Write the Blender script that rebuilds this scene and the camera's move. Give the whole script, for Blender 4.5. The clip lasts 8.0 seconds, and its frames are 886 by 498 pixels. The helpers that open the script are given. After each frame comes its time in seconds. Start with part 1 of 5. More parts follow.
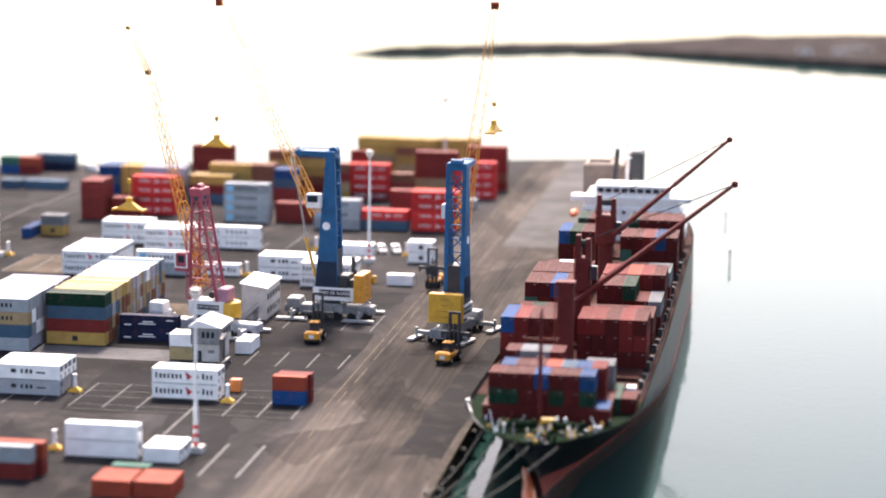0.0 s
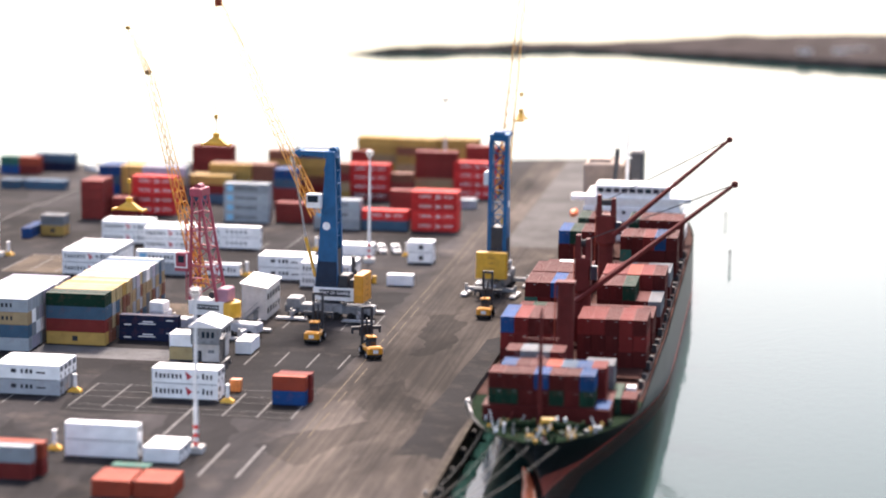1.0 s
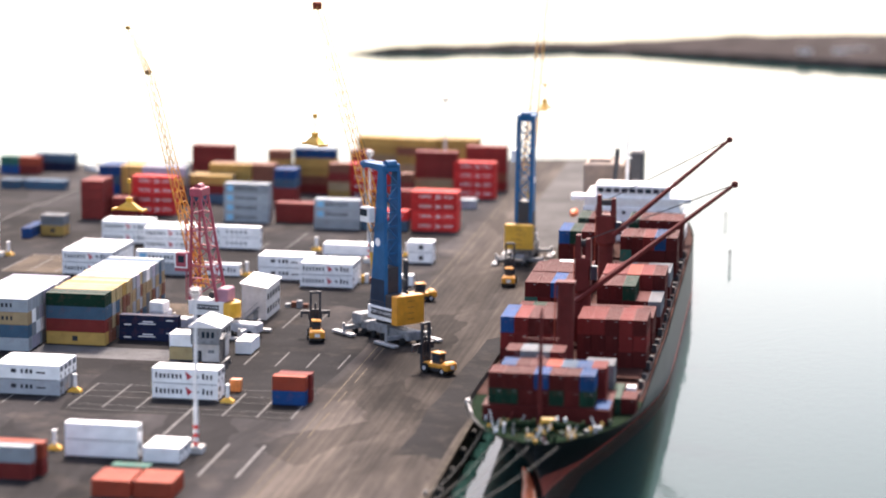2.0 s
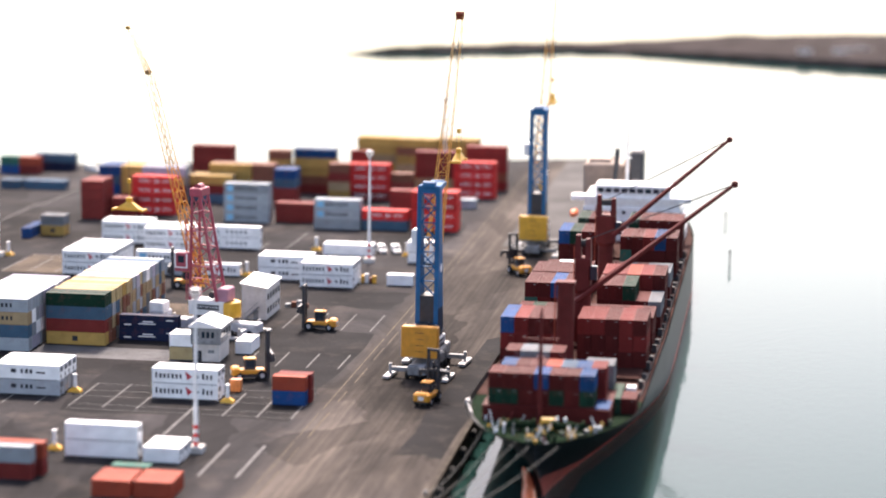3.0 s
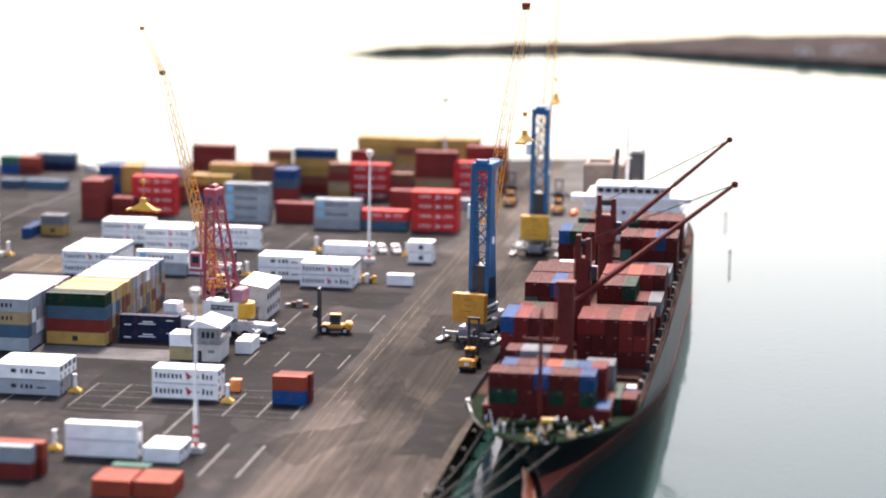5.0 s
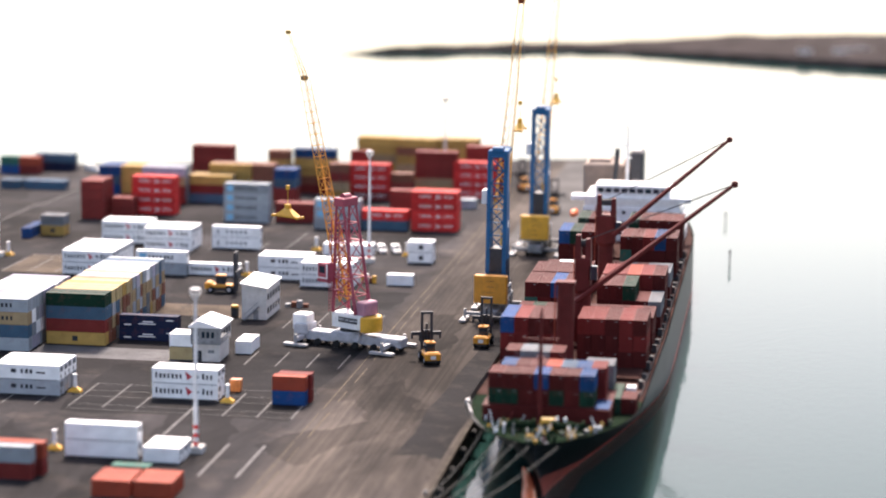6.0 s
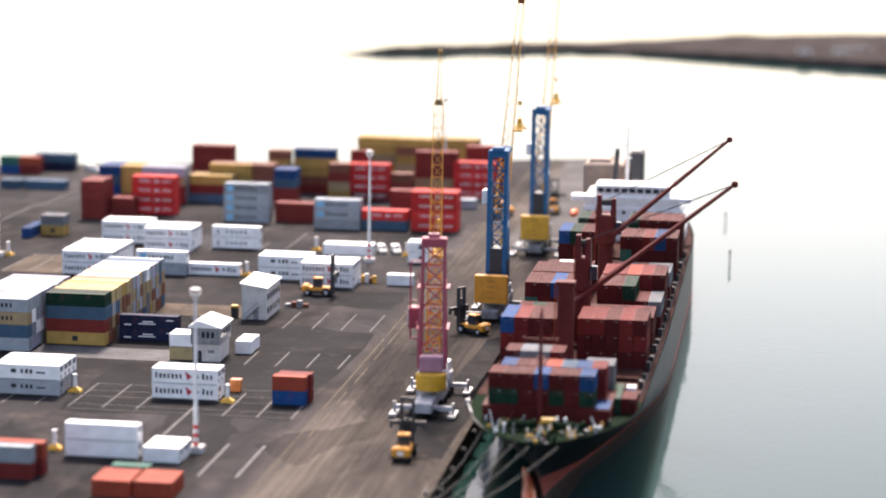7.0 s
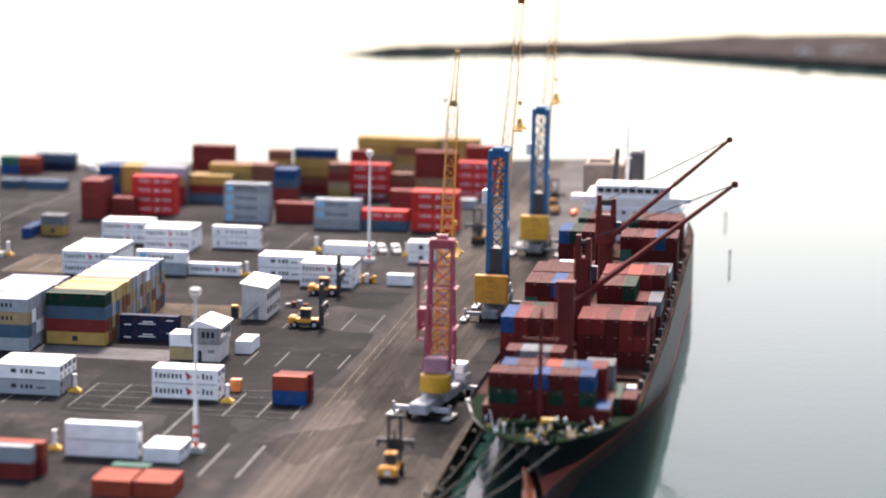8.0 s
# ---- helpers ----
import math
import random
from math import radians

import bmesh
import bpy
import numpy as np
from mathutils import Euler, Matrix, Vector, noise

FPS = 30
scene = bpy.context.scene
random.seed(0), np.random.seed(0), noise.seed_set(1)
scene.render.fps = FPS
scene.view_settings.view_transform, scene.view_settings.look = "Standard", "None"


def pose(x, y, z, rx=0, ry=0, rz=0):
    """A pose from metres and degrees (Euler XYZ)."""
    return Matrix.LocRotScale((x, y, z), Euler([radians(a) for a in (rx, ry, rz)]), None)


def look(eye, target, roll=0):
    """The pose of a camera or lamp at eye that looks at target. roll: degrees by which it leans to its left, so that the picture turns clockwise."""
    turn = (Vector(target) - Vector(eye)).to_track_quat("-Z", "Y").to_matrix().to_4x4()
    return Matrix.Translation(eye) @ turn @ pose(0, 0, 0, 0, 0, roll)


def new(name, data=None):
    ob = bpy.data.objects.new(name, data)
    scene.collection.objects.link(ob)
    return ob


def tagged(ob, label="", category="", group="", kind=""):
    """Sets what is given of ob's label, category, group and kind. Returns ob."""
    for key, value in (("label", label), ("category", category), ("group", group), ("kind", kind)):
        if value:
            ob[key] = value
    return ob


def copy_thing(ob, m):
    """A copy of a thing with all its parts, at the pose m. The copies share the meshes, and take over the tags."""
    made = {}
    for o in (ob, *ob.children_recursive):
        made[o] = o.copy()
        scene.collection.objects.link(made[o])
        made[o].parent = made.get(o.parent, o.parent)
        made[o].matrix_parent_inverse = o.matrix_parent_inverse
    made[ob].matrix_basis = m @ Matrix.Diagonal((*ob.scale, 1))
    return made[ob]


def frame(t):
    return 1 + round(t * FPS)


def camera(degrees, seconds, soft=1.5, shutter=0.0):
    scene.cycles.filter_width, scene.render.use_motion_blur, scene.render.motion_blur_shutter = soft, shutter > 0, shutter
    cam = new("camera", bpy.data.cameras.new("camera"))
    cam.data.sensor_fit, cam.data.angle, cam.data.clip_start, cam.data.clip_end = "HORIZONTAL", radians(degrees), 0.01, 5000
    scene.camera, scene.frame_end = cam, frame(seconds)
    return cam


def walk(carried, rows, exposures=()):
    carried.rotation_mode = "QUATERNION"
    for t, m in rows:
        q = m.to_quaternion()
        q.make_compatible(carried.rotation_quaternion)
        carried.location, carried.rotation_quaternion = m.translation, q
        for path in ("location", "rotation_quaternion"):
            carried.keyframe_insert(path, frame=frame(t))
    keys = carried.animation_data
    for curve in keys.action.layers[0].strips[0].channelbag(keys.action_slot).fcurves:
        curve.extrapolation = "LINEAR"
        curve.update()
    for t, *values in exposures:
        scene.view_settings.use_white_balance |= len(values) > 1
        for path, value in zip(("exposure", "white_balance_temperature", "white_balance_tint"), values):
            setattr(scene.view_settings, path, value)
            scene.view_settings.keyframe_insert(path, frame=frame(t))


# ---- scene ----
cam = camera(21.245, 8.0, 2.0)
# miniature look: very wide aperture, sharp in the middle of the yard
cam.data.dof.use_dof = True
cam.data.dof.focus_distance = 471.0
cam.data.dof.aperture_fstop = 0.0275
EYE = (0.0, 0.0, 96.62)
AIM = (-14.298254, 97.629627, 96.62 - 16.248568)
walk(cam, [(0.0, look(EYE, AIM, 0.7346)), (8.0, look(EYE, AIM, 0.7346))], [(0.0, 1.68, 7300, 19), (1.7, 1.68, 7300, 19), (4.0, 1.61, 7300, 19), (7.0, 1.47, 7300, 19), (8.0, 1.45, 7300, 19)])

# ---- light: high sun ahead of the viewer, hazy bright sky ----
SUN_ELEV, SUN_AZ = 50.0, 8.0   # azimuth from +y towards -x
world = bpy.data.worlds.new("world")
scene.world = world
world.use_nodes = True
wn = world.node_tree.nodes
sky = wn.new("ShaderNodeTexSky")
sky.sky_type = "NISHITA"
sky.sun_disc = False
sky.sun_elevation = radians(SUN_ELEV)
sky.sun_rotation = radians(-SUN_AZ)
sky.air_density, sky.dust_density, sky.ozone_density = 1.0, 2.5, 1.0
wn["Background"].inputs["Strength"].default_value = 0.14
world.node_tree.links.new(sky.outputs["Color"], wn["Background"].inputs["Color"])
sun = new("sun", bpy.data.lights.new("sun", "SUN"))
sun.data.energy, sun.data.angle, sun.data.color = 3.5, radians(9), (1.0, 0.97, 0.94)
sdir = Vector((-math.sin(radians(SUN_AZ)) * math.cos(radians(SUN_ELEV)), math.cos(radians(SUN_AZ)) * math.cos(radians(SUN_ELEV)), math.sin(radians(SUN_ELEV))))
sun.matrix_world = look(sdir * 300, (0, 0, 0))


# ---- materials ----
def mat(name, color, rough=0.6, metal=0.0, vary=0.12, scale=0.6, grain=0.05, gscale=12.0, bump=0.0, dirt=None, dirt_amt=0.35, random_amt=0.0, spec=0.5):
    m = bpy.data.materials.new(name)
    m.use_nodes = True
    nt = m.node_tree
    n, l = nt.nodes, nt.links
    b = n["Principled BSDF"]
    b.inputs["Roughness"].default_value, b.inputs["Metallic"].default_value = rough, metal
    b.inputs["Specular IOR Level"].default_value = spec
    tc = n.new("ShaderNodeTexCoord")
    big = n.new("ShaderNodeTexNoise")
    big.inputs["Scale"].default_value, big.inputs["Detail"].default_value = scale, 5.0
    fine = n.new("ShaderNodeTexNoise")
    fine.inputs["Scale"].default_value, fine.inputs["Detail"].default_value = gscale, 3.0
    geo = n.new("ShaderNodeNewGeometry")
    for t in (big, fine):
        l.new(geo.outputs["Position"] if scale < 0 else tc.outputs["Object"], t.inputs["Vector"])
    big.inputs["Scale"].default_value = abs(scale)
    ramp = n.new("ShaderNodeMapRange")
    ramp.inputs["From Min"].default_value, ramp.inputs["From Max"].default_value = 0.3, 0.7
    ramp.inputs["To Min"].default_value, ramp.inputs["To Max"].default_value = 1 - vary, 1 + vary
    l.new(big.outputs["Fac"], ramp.inputs["Value"])
    r2 = n.new("ShaderNodeMapRange")
    r2.inputs["From Min"].default_value, r2.inputs["From Max"].default_value = 0.3, 0.7
    r2.inputs["To Min"].default_value, r2.inputs["To Max"].default_value = 1 - grain, 1 + grain
    l.new(fine.outputs["Fac"], r2.inputs["Value"])
    mul = n.new("ShaderNodeMath")
    mul.operation = "MULTIPLY"
    l.new(ramp.outputs["Result"], mul.inputs[0])
    l.new(r2.outputs["Result"], mul.inputs[1])
    out = mul.outputs[0]
    if random_amt:
        oi = n.new("ShaderNodeObjectInfo")
        r3 = n.new("ShaderNodeMapRange")
        r3.inputs["To Min"].default_value, r3.inputs["To Max"].default_value = 1 - random_amt, 1 + random_amt
        l.new(oi.outputs["Random"], r3.inputs["Value"])
        m2 = n.new("ShaderNodeMath")
        m2.operation = "MULTIPLY"
        l.new(out, m2.inputs[0])
        l.new(r3.outputs["Result"], m2.inputs[1])
        out = m2.outputs[0]
    vm = n.new("ShaderNodeVectorMath")
    vm.operation = "SCALE"
    vm.inputs[0].default_value = color
    l.new(out, vm.inputs["Scale"])
    col = vm.outputs["Vector"]
    if dirt:
        dn = n.new("ShaderNodeTexNoise")
        dn.inputs["Scale"].default_value, dn.inputs["Detail"].default_value, dn.inputs["Roughness"].default_value = abs(scale) * 2.3, 6.0, 0.7
        mp = n.new("ShaderNodeMapping")
        mp.inputs["Location"].default_value = (7.3, 2.1, 4.4)
        l.new(tc.outputs["Object"], mp.inputs["Vector"])
        l.new(mp.outputs["Vector"], dn.inputs["Vector"])
        dr = n.new("ShaderNodeMapRange")
        dr.inputs["From Min"].default_value, dr.inputs["From Max"].default_value = 0.52, 0.72
        dr.inputs["To Max"].default_value = dirt_amt
        l.new(dn.outputs["Fac"], dr.inputs["Value"])
        mx = n.new("ShaderNodeMix")
        mx.data_type = "RGBA"
        l.new(dr.outputs["Result"], mx.inputs["Factor"])
        l.new(col, mx.inputs["A"])
        mx.inputs["B"].default_value = (*dirt, 1)
        col = mx.outputs["Result"]
    l.new(col, b.inputs["Base Color"])
    if bump:
        bp = n.new("ShaderNodeBump")
        bp.inputs["Strength"].default_value, bp.inputs["Distance"].default_value = bump, 0.05
        l.new(fine.outputs["Fac"], bp.inputs["Height"])
        l.new(bp.outputs["Normal"], b.inputs["Normal"])
    return m


RUST = (0.20, 0.065, 0.045)
PAINT = {
    "white": (0.83, 0.825, 0.81), "maroon": (0.19, 0.030, 0.026), "red": (0.56, 0.038, 0.034), "brown": (0.19, 0.075, 0.048),
    "orange": (0.30, 0.055, 0.03), "gold": (0.40, 0.25, 0.075), "tan": (0.32, 0.23, 0.13), "green": (0.005, 0.030, 0.018),
    "teal": (0.03, 0.13, 0.10), "blue": (0.008, 0.055, 0.17), "rust": (0.15, 0.018, 0.016), "navy": (0.012, 0.018, 0.045), "steel": (0.05, 0.10, 0.15),
    "silver": (0.27, 0.30, 0.32), "grey": (0.30, 0.32, 0.34), "cream": (0.42, 0.32, 0.16), "lilac": (0.38, 0.36, 0.43),
    "oxblood": (0.078, 0.0105, 0.0095), "royal": (0.005, 0.044, 0.125), "darkgrey": (0.14, 0.15, 0.16),
}
CMAT = {k: mat("paint_" + k, v, 0.6, 0, 0.10, 0.35, 0.05, 6.0, 0.0, RUST if k != "white" else (0.5, 0.47, 0.42), {"white": 0.2, "oxblood": 0.1, "rust": 0.12}.get(k, 0.35), 0.22 if k != "white" else 0.04, 0.09 if k != "white" else 0.3) for k, v in PAINT.items()}
M_STEEL = mat("galvanised_steel", (0.33, 0.33, 0.33), 0.5, 0.4, 0.25, 0.8, 0.08, 5, 0, (0.08, 0.07, 0.06), 0.7)
M_DARK = mat("dark_rubber_and_grime", (0.025, 0.025, 0.027), 0.75, 0, 0.2, 1.5)
M_TYRE = mat("tyre_rubber", (0.02, 0.02, 0.02), 0.9, 0, 0.2, 3.0, spec=0.1)
M_GRILLE = mat("dark_grille", (0.06, 0.065, 0.07), 0.6, 0, 0.2, 3.0)
M_BLUE = mat("crane_blue_paint", (0.006, 0.095, 0.22), 0.5, 0, 0.2, 0.3, 0.08, 5, 0, (0.012, 0.05, 0.10), 0.5, spec=0.25)
M_AMBER = mat("machine_amber_paint", (0.64, 0.26, 0.022), 0.42, 0, 0.12, 0.5, 0.05, 5, 0, (0.15, 0.08, 0.03), 0.3)
M_NAVY = mat("dark_navy_paint", (0.006, 0.022, 0.05), 0.5, 0, 0.25, 0.3, 0.08, 5, 0, (0.02, 0.03, 0.04), 0.5, spec=0.25)
M_YELLOW = mat("machine_yellow_paint", (0.66, 0.34, 0.028), 0.42, 0, 0.12, 0.5, 0.05, 5, 0, (0.15, 0.08, 0.03), 0.3)
M_MAUVE = mat("faded_mauve_paint", (0.36, 0.17, 0.22), 0.6, 0, 0.15, 0.5, 0.05, 5, 0, (0.24, 0.10, 0.12), 0.3)
M_PALE = mat("pale_grey_chassis_paint", (0.40, 0.40, 0.42), 0.5, 0, 0.2, 0.5, 0.06, 5, 0, (0.12, 0.11, 0.10), 0.5)
M_RED = mat("crane_red_paint", (0.32, 0.045, 0.072), 0.5, 0, 0.15, 0.4, 0.05, 5, 0, (0.3, 0.12, 0.13), 0.22)
M_WHITE = mat("white_machine_paint", (0.75, 0.74, 0.72), 0.45, 0, 0.1, 0.5, 0.04, 5, 0, (0.3, 0.26, 0.2), 0.35)
M_GREY = mat("chassis_grey_paint", (0.20, 0.205, 0.21), 0.55, 0, 0.3, 0.6, 0.1, 5, 0, (0.04, 0.036, 0.032), 0.8)
M_BLACK = mat("black_machinery", (0.02, 0.022, 0.028), 0.5, 0, 0.3, 1.0)
M_GLASS = mat("dark_cab_glass", (0.02, 0.03, 0.04), 0.08, 0, 0.1, 1.0)
M_SHIPRED = mat("ship_crane_maroon_paint", (0.10, 0.016, 0.014), 0.6, 0, 0.2, 0.3, 0.06, 4, 0, (0.07, 0.022, 0.018), 0.4, spec=0.12)
M_HULL = mat("black_hull_paint", (0.013, 0.014, 0.016), 0.38, 0, 0.3, 0.12, 0.08, 1.5, 0, (0.03, 0.026, 0.024), 0.5, spec=0.07)
M_BOOT = mat("red_antifouling_paint", (0.30, 0.05, 0.035), 0.55, 0, 0.25, 0.15, 0.08, 1.5, 0, (0.14, 0.07, 0.05), 0.5)
M_DECK = mat("green_deck_paint", (0.006, 0.016, 0.008), 0.9, 0, 0.4, 0.3, 0.1, 3, 0, (0.022, 0.016, 0.01), 0.6, spec=0.02)
M_SIDEDECK = mat("dirty_brown_deck_paint", (0.045, 0.018, 0.014), 0.85, 0, 0.4, 0.3, 0.15, 3, 0, (0.02, 0.014, 0.012), 0.7, spec=0.05)
M_CONC = mat("weathered_concrete", (0.40, 0.385, 0.36), 0.85, 0, 0.25, 0.2, 0.1, 3, 0.2, (0.10, 0.09, 0.07), 0.5)
M_LINE = mat("worn_white_road_paint", (0.135, 0.13, 0.126), 0.8, 0, 0.25, 0.5, 0.25, 3, 0, (0.04, 0.038, 0.036), 0.95, spec=0.12)
M_YLINE = mat("worn_yellow_road_paint", (0.080, 0.059, 0.036), 0.8, 0, 0.3, 0.3, 0.25, 3, 0, (0.045, 0.038, 0.032), 0.95, spec=0.12)
M_BOOM = mat("orange_yellow_boom_paint", (0.70, 0.30, 0.03), 0.45, 0, 0.12, 0.5)
M_PAD = mat("pale_concrete_pad", (0.085, 0.083, 0.084), 0.85, 0, 0.3, 0.12, 0.15, 2.0, 0.1, (0.035, 0.032, 0.03), 0.7, spec=0.12)
M_COPE = mat("stained_quay_concrete", (0.045, 0.036, 0.028), 0.9, 0, 0.45, 0.3, 0.25, 2.0, 0.3, (0.015, 0.012, 0.01), 0.8, spec=0.1)
M_DUST = mat("dusty_brown_hardstand", (0.075, 0.058, 0.044), 0.9, 0, 0.35, 0.12, 0.2, 2.0, 0.1, (0.03, 0.027, 0.025), 0.9, spec=0.05)
M_ROOF = mat("pale_roof_sheet", (0.72, 0.71, 0.70), 0.5, 0, 0.08, 0.4)
M_TAR = mat("fresh_dark_asphalt", (0.0140, 0.0133, 0.0138), 0.9, 0, 0.35, 0.07, 0.2, 2.0, 0.15, (0.034, 0.029, 0.026), 0.8, spec=0.05)
M_SLAB = mat("worn_quay_slab", (0.062, 0.058, 0.056), 0.85, 0, 0.4, 0.06, 0.2, 1.2, 0.1, (0.03, 0.027, 0.025), 0.9, spec=0.1)
M_WALL = mat("cream_painted_wall", (0.55, 0.52, 0.48), 0.8, 0, 0.12, 0.5, 0.05, 5, 0, (0.3, 0.26, 0.2), 0.35)


def ground_material():
    m = mat("asphalt_yard", (0.0180, 0.0166, 0.0170), 0.9, 0, 0.3, 0.035, 0.15, 2.2, 0.15, (0.052, 0.042, 0.036), 0.6, spec=0.05)
    nt = m.node_tree
    n, l = nt.nodes, nt.links
    b = n["Principled BSDF"]
    base = b.inputs["Base Color"].links[0].from_socket
    tc = n.new("ShaderNodeTexCoord")
    # long wheel tracks that run with the quay
    mp = n.new("ShaderNodeMapping")
    mp.inputs["Scale"].default_value = (0.16, 0.014, 1)
    mp.inputs["Rotation"].default_value = (0, 0, radians(2))
    l.new(tc.outputs["Object"], mp.inputs["Vector"])
    st = n.new("ShaderNodeTexNoise")
    st.inputs["Scale"].default_value, st.inputs["Detail"].default_value, st.inputs["Roughness"].default_value = 1.0, 8.0, 0.72
    l.new(mp.outputs["Vector"], st.inputs["Vector"])
    r = n.new("ShaderNodeMapRange")
    r.inputs["From Min"].default_value, r.inputs["From Max"].default_value = 0.36, 0.68
    l.new(st.outputs["Fac"], r.inputs["Value"])
    # the apron beside the quay is paler, dusty concrete
    sx = n.new("ShaderNodeSeparateXYZ")
    l.new(tc.outputs["Object"], sx.inputs["Vector"])
    ap = n.new("ShaderNodeMapRange")
    ap.inputs["From Min"].default_value, ap.inputs["From Max"].default_value = -84.0, -77.0
    l.new(sx.outputs["X"], ap.inputs["Value"])
    pale = n.new("ShaderNodeMix")
    pale.data_type = "RGBA"
    l.new(r.outputs["Result"], pale.inputs["Factor"])
    pale.inputs["A"].default_value = (0.0222, 0.0186, 0.0166, 1)
    pale.inputs["B"].default_value = (0.056, 0.0455, 0.0375, 1)
    am = n.new("ShaderNodeMath")
    am.operation = "MULTIPLY"
    l.new(ap.outputs["Result"], am.inputs[0])
    am.inputs[1].default_value = 0.85
    mx = n.new("ShaderNodeMix")
    mx.data_type = "RGBA"
    l.new(am.outputs[0], mx.inputs["Factor"])
    l.new(base, mx.inputs["A"])
    l.new(pale.outputs["Result"], mx.inputs["B"])
    # sweeping tyre scuffs and paler worn patches all over the yard
    m2 = n.new("ShaderNodeMapping")
    m2.inputs["Scale"].default_value = (0.035, 0.012, 1)
    m2.inputs["Rotation"].default_value = (0, 0, radians(-24))
    l.new(tc.outputs["Object"], m2.inputs["Vector"])
    sc = n.new("ShaderNodeTexNoise")
    sc.inputs["Scale"].default_value, sc.inputs["Detail"].default_value, sc.inputs["Roughness"].default_value, sc.inputs["Distortion"].default_value = 1.0, 7.0, 0.62, 1.2
    l.new(m2.outputs["Vector"], sc.inputs["Vector"])
    sr = n.new("ShaderNodeMapRange")
    sr.inputs["From Min"].default_value, sr.inputs["From Max"].default_value = 0.35, 0.68
    sr.inputs["To Min"].default_value, sr.inputs["To Max"].default_value = 0.5, 1.9
    l.new(sc.outputs["Fac"], sr.inputs["Value"])
    fin = n.new("ShaderNodeVectorMath")
    fin.operation = "SCALE"
    l.new(mx.outputs["Result"], fin.inputs[0])

    def times(a, c):
        t = n.new("ShaderNodeMath")
        t.operation = "MULTIPLY"
        l.new(a, t.inputs[0])
        l.new(c, t.inputs[1])
        return t.outputs[0]

    def ranged(a, lo, hi, to_lo, to_hi):
        t = n.new("ShaderNodeMapRange")
        for k, v in (("From Min", lo), ("From Max", hi), ("To Min", to_lo), ("To Max", to_hi)):
            t.inputs[k].default_value = v
        l.new(a, t.inputs["Value"])
        return t.outputs["Result"]

    def on_apron(a):
        t = n.new("ShaderNodeMix")
        l.new(ap.outputs["Result"], t.inputs["Factor"])
        t.inputs["A"].default_value = 1.0
        l.new(a, t.inputs["B"])
        return t.outputs["Result"]

    # repaved patches with their own tone and ragged edges
    warp = n.new("ShaderNodeTexNoise")
    warp.inputs["Scale"].default_value, warp.inputs["Detail"].default_value = 0.09, 4.0
    l.new(tc.outputs["Object"], warp.inputs["Vector"])
    wv = n.new("ShaderNodeVectorMath")
    wv.operation = "MULTIPLY_ADD"
    l.new(warp.outputs["Color"], wv.inputs[0])
    wv.inputs[1].default_value = (9, 18, 0)
    l.new(tc.outputs["Object"], wv.inputs[2])
    m3 = n.new("ShaderNodeMapping")
    m3.inputs["Scale"].default_value = (0.075, 0.026, 1)
    m3.inputs["Rotation"].default_value = (0, 0, radians(9))
    l.new(wv.outputs["Vector"], m3.inputs["Vector"])
    vor = n.new("ShaderNodeTexVoronoi")
    vor.inputs["Scale"].default_value = 1.0
    l.new(m3.outputs["Vector"], vor.inputs["Vector"])
    vs = n.new("ShaderNodeSeparateColor")
    l.new(vor.outputs["Color"], vs.inputs["Color"])
    patch = ranged(vs.outputs["Red"], 0.0, 1.0, 0.66, 1.34)
    # narrow wheel marks along the quay
    m4 = n.new("ShaderNodeMapping")
    m4.inputs["Scale"].default_value = (1.3, 0.010, 1)
    m4.inputs["Rotation"].default_value = (0, 0, radians(-1.5))
    l.new(tc.outputs["Object"], m4.inputs["Vector"])
    rut = n.new("ShaderNodeTexNoise")
    rut.inputs["Scale"].default_value, rut.inputs["Detail"].default_value, rut.inputs["Roughness"].default_value = 1.0, 4.0, 0.6
    l.new(m4.outputs["Vector"], rut.inputs["Vector"])
    ruts = on_apron(ranged(rut.outputs["Fac"], 0.40, 0.62, 0.80, 1.20))
    # the end of the apron by the bow is dustier
    dusty = on_apron(ranged(sx.outputs["Y"], 425.0, 375.0, 0.9, 1.55))
    far_haze = ranged(sx.outputs["Y"], 530.0, 650.0, 1.0, 1.45)      # distance haze put into the asphalt colour: paler towards the far end of the yard
    l.new(times(times(times(sr.outputs["Result"], patch), far_haze), times(ruts, dusty)), fin.inputs["Scale"])
    l.new(fin.outputs["Vector"], b.inputs["Base Color"])
    return m


